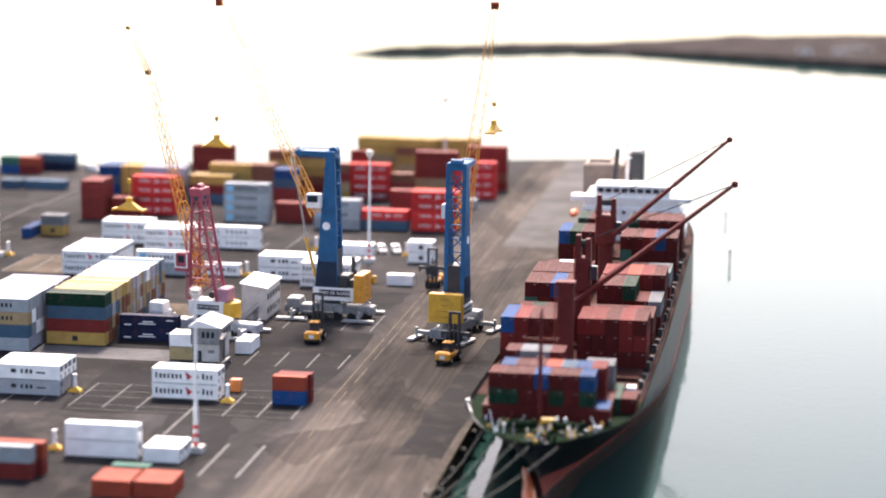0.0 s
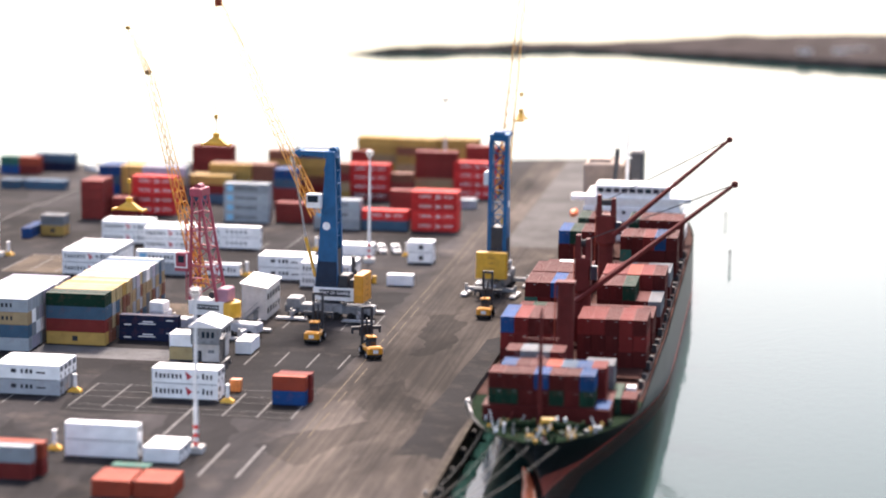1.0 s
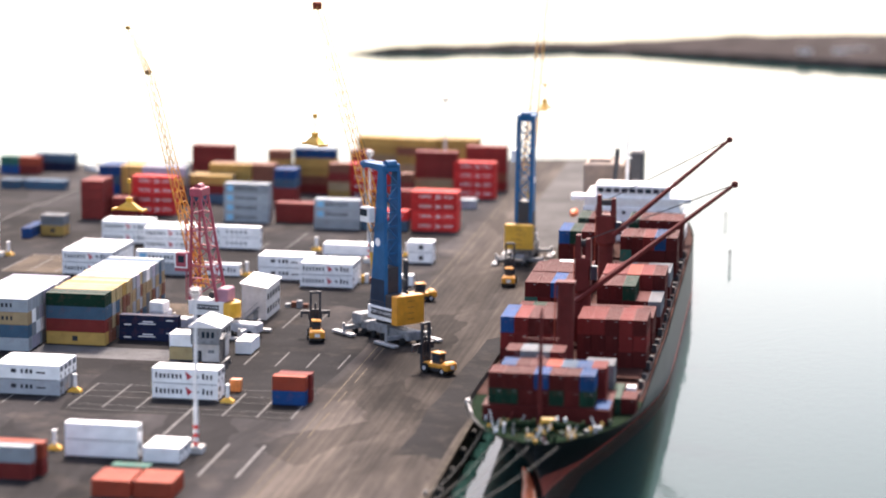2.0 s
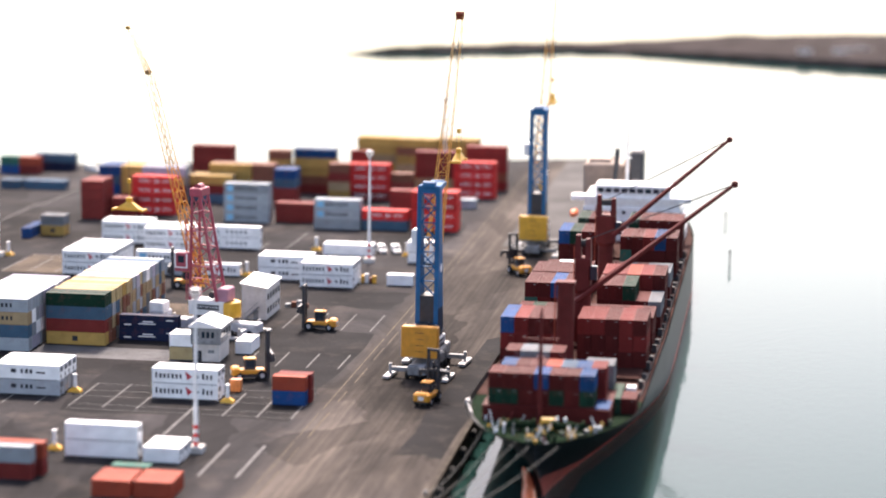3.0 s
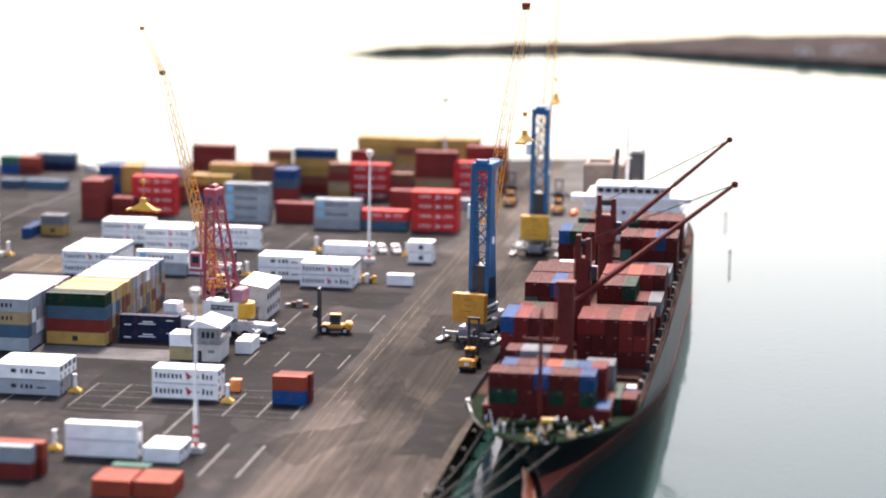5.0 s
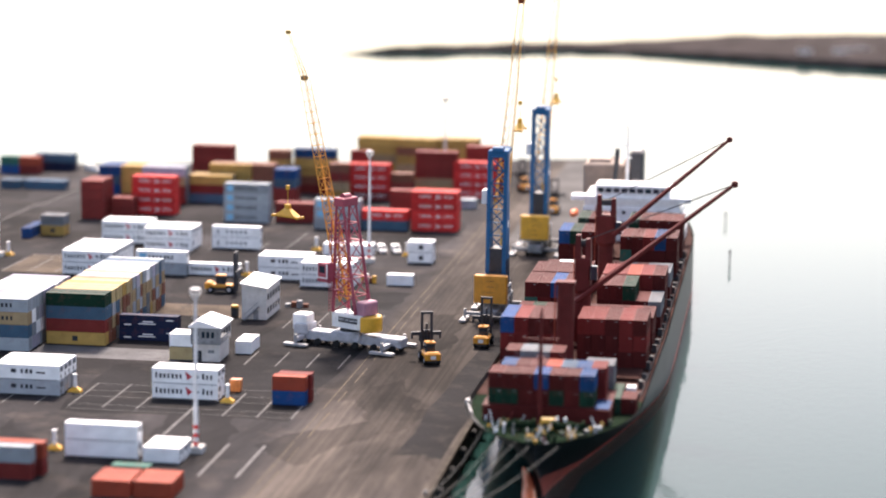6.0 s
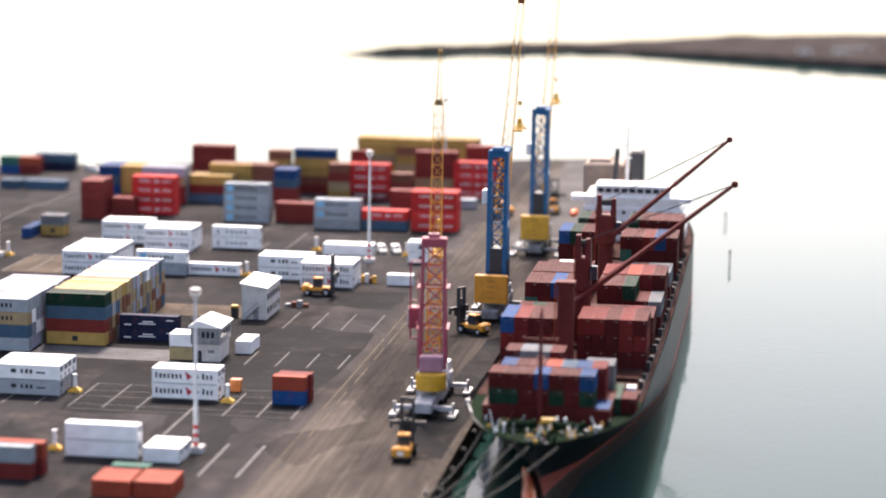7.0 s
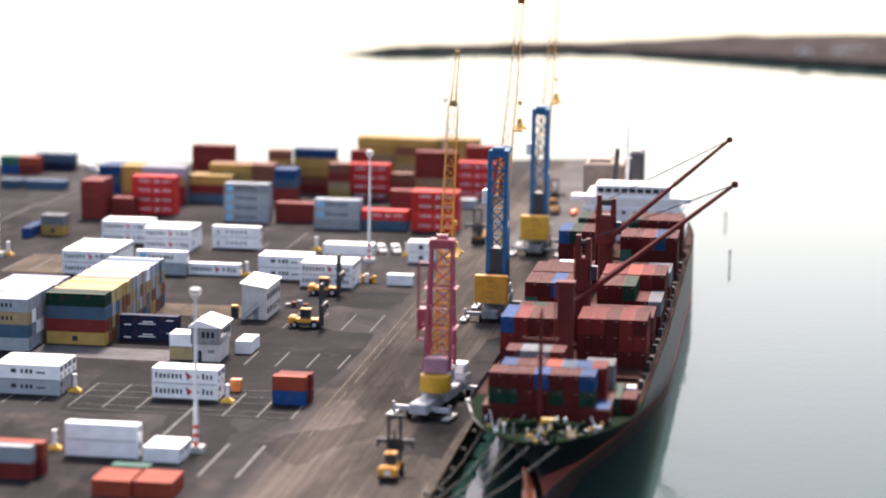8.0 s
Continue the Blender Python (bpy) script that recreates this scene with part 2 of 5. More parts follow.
def water_material():
    m = bpy.data.materials.new("sea_water")
    m.use_nodes = True
    n, l = m.node_tree.nodes, m.node_tree.links
    b = n["Principled BSDF"]
    b.inputs["Base Color"].default_value = (0.012, 0.037, 0.033, 1)
    b.inputs["Roughness"].default_value = 0.18
    b.inputs["IOR"].default_value = 1.15
    tc = n.new("ShaderNodeTexCoord")
    mp = n.new("ShaderNodeMapping")
    mp.inputs["Scale"].default_value = (1.0, 0.5, 1)
    l.new(tc.outputs["Object"], mp.inputs["Vector"])
    a = n.new("ShaderNodeTexNoise")
    a.inputs["Scale"].default_value, a.inputs["Detail"].default_value = 0.7, 4.0
    c = n.new("ShaderNodeTexNoise")
    c.inputs["Scale"].default_value, c.inputs["Detail"].default_value = 0.02, 3.0
    l.new(mp.outputs["Vector"], a.inputs["Vector"])
    l.new(mp.outputs["Vector"], c.inputs["Vector"])
    bp = n.new("ShaderNodeBump")
    bp.inputs["Strength"].default_value, bp.inputs["Distance"].default_value = 0.09, 0.25
    l.new(a.outputs["Fac"], bp.inputs["Height"])
    l.new(bp.outputs["Normal"], b.inputs["Normal"])
    mr = n.new("ShaderNodeMapRange")
    mr.inputs["To Min"].default_value, mr.inputs["To Max"].default_value = 0.03, 0.09
    l.new(c.outputs["Fac"], mr.inputs["Value"])
    l.new(mr.outputs["Result"], b.inputs["Roughness"])
    return m


M_GROUND = ground_material()
M_WATER = water_material()


# ---- mesh helpers ----
class Shape:
    """Collects boxes, bars and rings into one mesh."""
    def __init__(self):
        self.v, self.f = [], []

    def add(self, vs, fs):
        k = len(self.v)
        self.v += [tuple(p) for p in vs]
        self.f += [tuple(i + k for i in q) for q in fs]
        return self

    def box(self, x0, x1, y0, y1, z0, z1, m=None):
        vs = [Vector(p) for p in ((x0, y0, z0), (x1, y0, z0), (x1, y1, z0), (x0, y1, z0), (x0, y0, z1), (x1, y0, z1), (x1, y1, z1), (x0, y1, z1))]
        if m is not None:
            vs = [m @ p for p in vs]
        return self.add(vs, ((3, 2, 1, 0), (4, 5, 6, 7), (0, 1, 5, 4), (1, 2, 6, 5), (2, 3, 7, 6), (3, 0, 4, 7)))

    def soft(self, x0, x1, y0, y1, z0, z1, c=0.08):
        """A box with chamfered upright and top edges."""
        ring = lambda i, z: [(x0 + i + c, y0 + i, z), (x1 - i - c, y0 + i, z), (x1 - i, y0 + i + c, z), (x1 - i, y1 - i - c, z), (x1 - i - c, y1 - i, z), (x0 + i + c, y1 - i, z), (x0 + i, y1 - i - c, z), (x0 + i, y0 + i + c, z)]
        return self.loft([ring(0, z0), ring(0, z1 - c), ring(c, z1)])

    def loft(self, rings, cap=True):
        k, n = len(self.v), len(rings[0])
        for r in rings:
            self.v += [tuple(p) for p in r]
        for j in range(len(rings) - 1):
            for i in range(n):
                a, b = k + j * n + i, k + j * n + (i + 1) % n
                self.f.append((a, b, b + n, a + n))
        if cap:
            self.f.append(tuple(k + i for i in reversed(range(n))))
            self.f.append(tuple(k + (len(rings) - 1) * n + i for i in range(n)))
        return self

    def bar(self, p, q, r0, r1=None, n=6):
        """A round bar from p to q."""
        p, q = Vector(p), Vector(q)
        r1 = r0 if r1 is None else r1
        d = (q - p).normalized()
        u = d.orthogonal().normalized()
        w = d.cross(u)
        ring = lambda c, r: [c + (u * math.cos(2 * math.pi * (i + 0.5) / n) + w * math.sin(2 * math.pi * (i + 0.5) / n)) * r for i in range(n)]
        return self.loft([ring(p, r0), ring(q, r1)])

    def wheel(self, c, r, w, axis="x", n=14):
        d = Vector((w / 2, 0, 0)) if axis == "x" else Vector((0, w / 2, 0))
        c = Vector(c)
        self.bar(c - d, c - d * 0.8, r * 0.86, r, n)
        self.bar(c - d * 0.8, c + d * 0.8, r, r, n)
        return self.bar(c + d * 0.8, c + d, r, r * 0.86, n)

    def mesh(self, name):
        me = bpy.data.meshes.new(name)
        me.from_pydata(self.v, [], self.f)
        me.validate()
        return me


def part(name, shape, material, parent=None, label="", m=None, kind=""):
    me = shape if isinstance(shape, bpy.types.Mesh) else shape.mesh(name)
    if not me.materials:
        me.materials.append(material)
    ob = new(name, me)
    if parent is not None:
        ob.parent = parent
    if m is not None:
        ob.matrix_basis = m
    if label:
        ob["label"] = label
    if kind:
        ob["kind"] = kind
    return ob


def thing(name, m, label, category, group="", kind=""):
    ob = new(name)
    ob.matrix_basis = m
    return tagged(ob, label, category, group, kind)


def lattice(s, p, q, w0, h0, w1, h1, n, rc, rb, side=Vector((1, 0, 0))):
    """A four-chord lattice beam from p to q, into the shape s."""
    p, q = Vector(p), Vector(q)
    d = (q - p).normalized()
    up = side.cross(d).normalized()
    def corner(t, i):
        w, h = w0 + (w1 - w0) * t, h0 + (h1 - h0) * t
        sx, sz = ((-1, -1), (1, -1), (1, 1), (-1, 1))[i]
        return p + (q - p) * t + side * (sx * w / 2) + up * (sz * h / 2)
    for i in range(4):
        s.bar(corner(0, i), corner(0.4, i), rc, rc * 0.5, 5)
        s.bar(corner(0.4, i), corner(1, i), rc * 0.5, rc * 0.25, 5)
    for k in range(n):
        a, b = k / n, (k + 1) / n
        r = rb * (1 - 0.8 * a)
        for i in range(4):
            j = (i + 1) % 4
            s.bar(corner(a, i), corner(b, j), r, r, 4)
            s.bar(corner(b, i), corner(b, j), r, r, 4)
    return s


# ---- ground, quay, sea and far breakwater ----
QX = -52.5          # quay face
SEA = -5.0
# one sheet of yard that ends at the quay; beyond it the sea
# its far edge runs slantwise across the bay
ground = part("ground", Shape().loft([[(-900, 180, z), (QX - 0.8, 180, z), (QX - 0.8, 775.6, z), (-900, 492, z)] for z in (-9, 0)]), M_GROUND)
tagged(ground, "dark asphalt container yard with pale dusty quay apron", "ground", kind="structure")
sea = part("water", Shape().add([(-3000, -500, SEA), (3000, -500, SEA), (3000, 4500, SEA), (-3000, 4500, SEA)], [(0, 1, 2, 3)]), M_WATER)
tagged(sea, "calm pale sea water shining in the glare", "water", kind="structure")
cope = part("quay_edge", Shape().box(QX - 0.8, QX, 180, 775.6, -9, 0.25), M_COPE)
tagged(cope, "weathered concrete coping along the edge of the quay", "quay edge", kind="structure")


# ---- shipping containers ----
CW = 2.44
_cache = {}


def corrugated(s, x0, x1, y, z0, z1, out, pitch=0.28, depth=0.045):
    """An upright corrugated sheet along x, at y, that bulges towards out (+1 or -1 in y)."""
    n = max(2, round((x1 - x0) / pitch))
    xs = []
    for i in range(n):
        a = x0 + (x1 - x0) * i / n
        w = (x1 - x0) / n
        xs += [(a, 0), (a + w * 0.3, 0), (a + w * 0.5, 1), (a + w * 0.8, 1)]
    xs.append((x1, 0))
    vs = [(x, y + out * depth * (d - 1), z) for z in (z0, z1) for x, d in xs]
    k = len(xs)
    fs = [(i, i + 1, k + i + 1, k + i) if out < 0 else (i + 1, i, k + i, k + i + 1) for i in range(k - 1)]
    s.add(vs, fs)


def container_meshes(length, h, reefer):
    key = (length, h, reefer)
    if key in _cache:
        return _cache[key]
    body = Shape()
    if reefer:
        body.box(0.06, length - 0.10, 0.04, CW - 0.04, 0.14, h - 0.03)
        for i in range(1, 12):   # shallow pressed ribs in the insulated sides
            x = 0.06 + (length - 0.16) * i / 12
            body.box(x - 0.03, x + 0.03, 0.025, CW - 0.025, 0.2, h - 0.06)
    else:
        corrugated(body, 0.1, length - 0.1, 0.02, 0.14, h - 0.06, -1)
        corrugated(body, 0.1, length - 0.1, CW - 0.02, 0.14, h - 0.06, 1)
        body.box(0.05, length - 0.07, 0.07, CW - 0.07, 0.12, h - 0.05)
        n = round(length / 0.55)
        for i in range(n):   # raised roof ribs
            x = 0.15 + (length - 0.3) * (i + 0.25) / n
            body.box(x, x + 0.24, 0.12, CW - 0.12, h - 0.06, h - 0.025)
    fr = Shape()
    for x in (0, length - 0.16):
        for y in (0, CW - 0.16):
            fr.box(x, x + 0.16, y, y + 0.16, 0, h)
    for z0, z1 in (((h - 0.10, h - 0.005),) if reefer else ((0.0, 0.15), (h - 0.10, h - 0.005))):
        fr.box(0.16, length - 0.16, 0.0, 0.08, z0, z1)
        fr.box(0.16, length - 0.16, CW - 0.08, CW, z0, z1)
        for x in (0.0, length - 0.10):
            fr.box(x, x + 0.10, 0.16, CW - 0.16, z0, z1)
    end = Shape()
    if reefer:
        end.box(length - 0.10, length - 0.02, 0.2, CW - 0.2, 0.2, h - 0.15)
    else:
        end.box(length - 0.07, length - 0.03, 0.18, 1.20, 0.17, h - 0.12)
    rods = Shape()
    if reefer:
        rods.box(length - 0.025, length + 0.004, 0.45, CW - 0.45, h - 1.25, h - 0.35)
        rods.box(length - 0.025, length + 0.004, 0.5, 1.1, 0.45, 1.1)
    else:
        rods.box(length - 0.03, length + 0.005, 0.42, 0.48, 0.15, h - 0.1)
    _cache[key] = [s.mesh(nm) for s, nm in ((body, "body"), (fr, "frame"), (end, "end"), (rods, "fittings"))]
    return _cache[key]


_tinted = {}


def tinted(me, material):
    key = (me.name, material.name)
    if key not in _tinted:
        c = me.copy()
        c.materials.clear()
        c.materials.append(material)
        _tinted[key] = c
    return _tinted[key]


WORD = {"white": "white", "oxblood": "dark oxblood red", "maroon": "dark maroon", "red": "bright red", "brown": "rusty brown", "rust": "rust red", "orange": "faded orange-red", "gold": "mustard gold", "tan": "dusty tan",
        "green": "dark green", "teal": "sea green", "blue": "blue", "navy": "navy blue", "steel": "slate blue", "silver": "pale silver-grey", "grey": "mid grey",
        "cream": "cream yellow", "lilac": "pale lilac", "royal": "royal blue", "darkgrey": "dark grey"}


def bars_mesh(key, boxes):
    """Lettering as plain bars, one for each letter."""
    if key not in _cache:
        s = Shape()
        for i, (x0, x1, y0, y1, z0, z1) in enumerate(boxes):
            if x1 - x0 < 0.9:
                w = (x1 - x0) * (0.62, 0.78, 0.70)[i % 3]
                s.box(x0, x0 + w, y0, y1, z0, z1)
            else:
                s.box(x0, x1, y0, y1, z0, z1)
        _cache[key] = s.mesh("mark")
    return _cache[key]


M_INK = mat("dark_lettering_paint", (0.012, 0.013, 0.02), 0.5, 0, 0.1)
M_MARKRED = mat("red_emblem_paint", (0.50, 0.03, 0.04), 0.5, 0, 0.1)
M_MARKBLUE = mat("pale_blue_emblem_paint", (0.15, 0.42, 0.62), 0.5, 0, 0.1)
M_MARKWHITE = mat("white_lettering_paint", (0.75, 0.75, 0.75), 0.5, 0, 0.1)


def marks(ob, length, h, style):
    """Painted emblems and lettering bars on the long side (y = 0)."""
    y = (-0.012, 0.02)
    if style == "arrow":      # two dark words and two red wedges
        part("lettering", tinted(bars_mesh(("aw", length, h), [(length * (0.05 + 0.062 * i), length * (0.05 + 0.062 * i) + 0.56, *y, h * 0.36, h * (0.66 if i else 0.74)) for i in range(7)] + [(length * (0.76 + 0.062 * i), length * (0.76 + 0.062 * i) + 0.56, *y, h * 0.36, h * (0.66 if i else 0.74)) for i in range(3)]), M_INK), M_INK, ob, "dark lettering bars", kind="stuff")
        for name, a, w, t, mt, lb in (("emblem", 0.505, 0.105, 0.5, M_MARKRED, "red wedge emblem"), ("emblem", 0.655, 0.07, 0.3, M_INK, "small dark wedge emblem")):
            key = ("wedge", length, h, a)
            if key not in _cache:
                x0, x1, zc = length * a, length * (a + w), h * 0.54
                _cache[key] = Shape().loft([[(x0, yy, zc + h * t * 0.6), (x1, yy, zc - h * t * 0.05), (x0 + 0.4, yy, zc - h * t * 0.55)] for yy in (0.02, -0.012)]).mesh("emblem")
            part(name, tinted(_cache[key], mt), mt, ob, lb, kind="stuff")
    elif style == "star":     # pale blue square and dark bar lettering
        part("emblem", tinted(bars_mesh(("st", length, h), [(length * 0.07, length * 0.07 + 1.7, *y, h * 0.22, h * 0.80)]), M_MARKBLUE), M_MARKBLUE, ob, "pale blue square emblem")
        part("lettering", tinted(bars_mesh(("sl", length, h), [(length * (0.25 + 0.075 * i), length * (0.25 + 0.075 * i) + 0.68, *y, h * 0.36, h * 0.66) for i in range(7)]), M_INK), M_INK, ob, "dark lettering bars", kind="stuff")
    elif style == "five":     # five spaced letters
        part("lettering", tinted(bars_mesh(("fv", length, h), [(length * (0.30 + 0.095 * i), length * (0.30 + 0.095 * i) + 0.62, *y, h * 0.36, h * 0.64) for i in range(5)] + [(length * 0.11, length * 0.11 + 0.5, *y, h * 0.32, h * 0.70)]), M_INK), M_INK, ob, "dark spaced lettering bars", kind="stuff")
    elif style == "three":
        part("lettering", tinted(bars_mesh(("th", length, h), [(length * (0.40 + 0.07 * i), length * (0.40 + 0.07 * i) + 0.7, *y, h * 0.42, h * 0.70) for i in range(3)] + [(length * 0.25, length * 0.33, *y, h * 0.45, h * 0.70), (length * 0.64, length * 0.78, *y, h * 0.45, h * 0.55)]), M_INK), M_INK, ob, "dark lettering bars", kind="stuff")
    elif style == "pale":
        part("lettering", tinted(bars_mesh(("pl", length, h), [(length * (0.18 + 0.07 * i), length * (0.18 + 0.07 * i) + 0.6, *y, h * 0.44, h * 0.64) for i in range(4)] + [(length * (0.72 + 0.07 * i), length * (0.72 + 0.07 * i) + 0.6, *y, h * 0.44, h * 0.64) for i in range(3)]), M_MARKWHITE), M_MARKWHITE, ob, "white lettering bars", kind="stuff")
        key = ("chevron", length, h)
        if key not in _cache:
            s = Shape()
            s.loft([[(length * 0.50, yy, h * 0.72), (length * 0.50 + 1.9, yy, h * 0.50), (length * 0.50, yy, h * 0.30), (length * 0.50 + 0.9, yy, h * 0.50)] for yy in (0.02, -0.012)])
            _cache[key] = s.mesh("emblem")
        part("emblem", tinted(_cache[key], M_MARKWHITE), M_MARKWHITE, ob, "white arrow emblem", kind="stuff")
    elif style == "badge":
        part("emblem", tinted(bars_mesh(("bd", length, h), [(length * 0.44, length * 0.44 + 1.1, *y, h * 0.3, h * 0.7)]), M_INK), M_INK, ob, "small dark square emblem", kind="stuff")
    elif style == "wing":
        part("emblem", tinted(bars_mesh(("wg", length, h), [(length * 0.33, length * 0.62, *y, h * 0.30, h * 0.38), (length * 0.40, length * 0.58, *y, h * 0.46, h * 0.56), (length * 0.08, length * 0.2, *y, h * 0.2, h * 0.3), (length * 0.8, length * 0.92, *y, h * 0.62, h * 0.7)]), M_MARKWHITE), M_MARKWHITE, ob, "pale winged emblem", kind="stuff")


REST = []      # containers too far back or too deep in a stack to tell apart


def container(m, length, h, color, reefer=False, style="", where="", group="", single=True):
    if not single:
        REST.append((m, length, h, color, reefer))
        return None
    size = "forty-foot" if length > 8 else "twenty-foot"
    ob = thing("shipping_container", m, f"{WORD[color]} {'insulated' if reefer else 'corrugated'} steel {size} container {where}", "container", group)
    a, b, c, d = container_meshes(length, h, reefer)
    k = CMAT[color]
    part("body", tinted(a, k), k, ob)
    part("frame", tinted(b, k), k, ob)
    part("cooling_unit" if reefer else "door", tinted(c, k), k, ob)
    if reefer:
        part("grille", tinted(d, M_GRILLE), M_GRILLE, ob, "dark fan grille")
        key = ("base", length)
        if key not in _cache:
            _cache[key] = Shape().box(0.16, length - 0.16, 0.03, CW - 0.03, 0.02, 0.139).mesh("base_frame")
        part("base_frame", tinted(_cache[key], M_GRILLE), M_GRILLE, ob, "dark steel base frame")
    else:
        part("door", tinted(c, k), k, ob, m=pose(0, 1.06, 0))
        for y in (0.0, 0.5, 1.03, 1.53):
            part("lock_rod", tinted(d, k), k, ob, m=pose(0, y, 0))
        key = ("plate", length, h)
        if key not in _cache:
            _cache[key] = Shape().box(length + 0.006, length + 0.02, 1.62, 2.12, h - 0.50, h - 0.42).mesh("label_plate")
        part("label_plate", tinted(_cache[key], M_STEEL), M_STEEL, ob, "pale door label")
    if style:
        marks(ob, length, h, style)
    return ob


rnd = random.Random(4)


def stack(x, y, length, h, tiers, deep=1, reefer=False, style="", step=2.52, group="yard containers", where="stacked in the yard", tops=None):
    """Stacked containers whose long side runs along x; tiers: colours from the ground up. Rows behind take colours at random from the same list, or from tops."""
    for r in range(deep):
        cols = tiers if r == 0 or tops is None else [rnd.choice(tops) for _ in tiers]
        for k, c in enumerate(cols):
            jx, jy = rnd.uniform(-0.05, 0.05), rnd.uniform(-0.02, 0.02)
            st = style[k] if isinstance(style, (list, tuple)) else style
            w = where if len(cols) > 1 else "standing on the yard asphalt"
            container(pose(x + jx, y + r * step + jy, k * h), length, h, c, reefer, st if r == 0 else "", w, group, r == 0 or (k == len(cols) - 1 and r < 9 and y < 600))


L40, L20, HC, STD = 12.19, 6.06, 2.90, 2.59
W2 = ["white", "white"]
# near the viewer
stack(-114.7, 361.5, L40, 2.8, W2, 1, True)
stack(-101.2, 359.9, L20, 2.6, ["white"], 3, True)
stack(-103.5, 338.8, L20, 2.6, ["orange"], 3)
stack(-97.0, 339.0, L20, 2.6, ["orange"], 3)
stack(-103.0, 347.6, L20, 2.6, ["teal"], 1)
stack(-127.6, 346.0, L40, 2.6, ["maroon", "silver"], 1)
stack(-126.6, 349.0, L40, 2.6, ["maroon", "orange"], 1)
stack(-112.1, 404.9, L40, 2.8, W2, 2, True, "arrow")
stack(-140.9, 402.8, L40, 2.8, ["grey", "white"], 4, True, "three")
stack(-89.8, 404.3, L20, STD, ["blue", "orange"], 1)
stack(-89.3, 406.9, L20, STD, ["maroon", "maroon"], 1)
# dense blocks
stack(-158.9, 439.5, L40, STD, ["silver", "steel", "tan", "silver"], 11, False, ["", "badge", "star", "star"], tops=["silver", "lilac", "silver", "white", "grey"])
stack(-145.7, 447.7, L40, STD, ["gold", "maroon", "steel", "green"], 1, False, ["badge", "", "", ""])
for j, tone in enumerate(["green", "cream", "cream", "cream", "gold", "cream", "tan", "silver", "lilac", "cream", "silver", "white", "silver", "lilac", "silver", "steel", "silver"]):
    stack(-145.7 + 0.1 * (j % 3), 450.22 + 2.52 * j, L40, STD, [rnd.choice(["brown", "steel", "tan", "darkgrey", "gold"]), rnd.choice(["brown", "grey", "tan", "darkgrey"]), rnd.choice(["steel", "brown", "grey", "tan", "tan"]), tone])
stack(-132.5, 454.2, L40, STD, ["navy", "navy"], 1, False, "wing")
stack(-166.9, 525.6, L40, 2.8, W2, 7, True, "arrow")
stack(-150.1, 528.9, L40, 2.8, ["silver", "white"], 1, True, ["", "star"])
stack(-137.9, 530.7, L40, 2.8, ["white"], 1, True, "arrow")
stack(-120.7, 528.4, L40, 2.8, W2, 3, True, "three")
stack(-109.2, 521.0, L40, 2.8, W2, 4, True, "arrow")
stack(-90.1, 526.5, L20, 2.6, ["white"], 1, True)
stack(-171.0, 571.7, L40, 2.8, W2, 3, True, "arrow")
stack(-157.7, 563.3, L40, 2.8, W2, 4, True, "arrow")
stack(-141.8, 569.4, L40, 2.8, W2, 1, True, "five")
stack(-112.6, 565.0, L40, 2.8, ["white"], 2, True, "wing")
stack(-90.4, 558.2, L20, 2.6, W2, 2, True, "badge")
# coloured stacks behind
stack(-149.3, 612.4, L40, STD, ["silver"] * 4, 2, False, "star")
stack(-123.3, 606.2, L40, STD, ["silver", "grey", "silver"], 2, False, ["", "star", "star"])
stack(-97.7, 608.5, L40, STD, ["red"] * 4, 3, False, "pale")
stack(-177.2, 621.0, L40, STD, ["red"] * 4, 2, False, "pale")
stack(-187.9, 609.0, L20, STD, ["maroon"] * 4, 4)
stack(-181.0, 614.2, L20, STD, ["maroon"] * 2, 2)
stack(-189.6, 579.4, L20, STD, ["gold", "darkgrey"], 2, False, ["badge", ""])
container(pose(-190.46, 573.9, 0, 0, 0, 90), L40, STD, "blue", where="standing on the yard asphalt", group="yard containers")
stack(-135.8, 615.2, L40, STD, ["maroon"] * 2, 2)
stack(-110.8, 607.3, L40, STD, ["steel", "red"], 2, False, ["", "pale"])
stack(-106.8, 628.0, L20, STD, ["maroon"] * 3, 2)
stack(-142.5, 643.8, L20, STD, ["maroon", "maroon", "steel", "blue"], 3)
stack(-231.0, 701.5, L40, STD, ["navy", "steel"], 2)
stack(-239.1, 692.2, L20, STD, ["blue", "teal"], 2)
stack(-233.0, 692.2, L20, STD, ["maroon", "orange"], 2)
stack(-228.1, 660.0, L20, STD, ["steel"], 2)
stack(-221.0, 660.5, L40, STD, ["steel"], 2)
# long back rows
stack(-192.2, 640.0, L20, STD, ["steel", "blue", "steel", "blue"], 4)
stack(-186.0, 641.0, L20, STD, ["maroon", "gold", "gold", "gold"], 4)
stack(-179.9, 641.0, L40, STD, ["maroon", "maroon", "tan", "lilac"], 3, tops=["lilac", "silver"])
stack(-167.4, 645.5, L40, STD, ["steel", "maroon", "gold"], 3, tops=["gold", "maroon", "tan"])
stack(-163.1, 651.5, L40, STD, ["gold", "tan", "gold", "gold"], 3, tops=["gold", "brown"])
stack(-150.6, 652.0, L20, STD, ["brown", "maroon", "brown", "brown"], 3)
stack(-173.4, 672.1, L40, STD, ["maroon"] * 5, 2)
stack(-149.0, 665.6, L20, STD, ["gold", "brown", "gold", "gold", "brown"], 2)
stack(-142.6, 671.0, L40, STD, ["maroon", "brown", "gold", "gold", "royal"], 2)
stack(-130.2, 660.0, L20, STD, ["gold", "tan", "maroon", "brown"], 2)
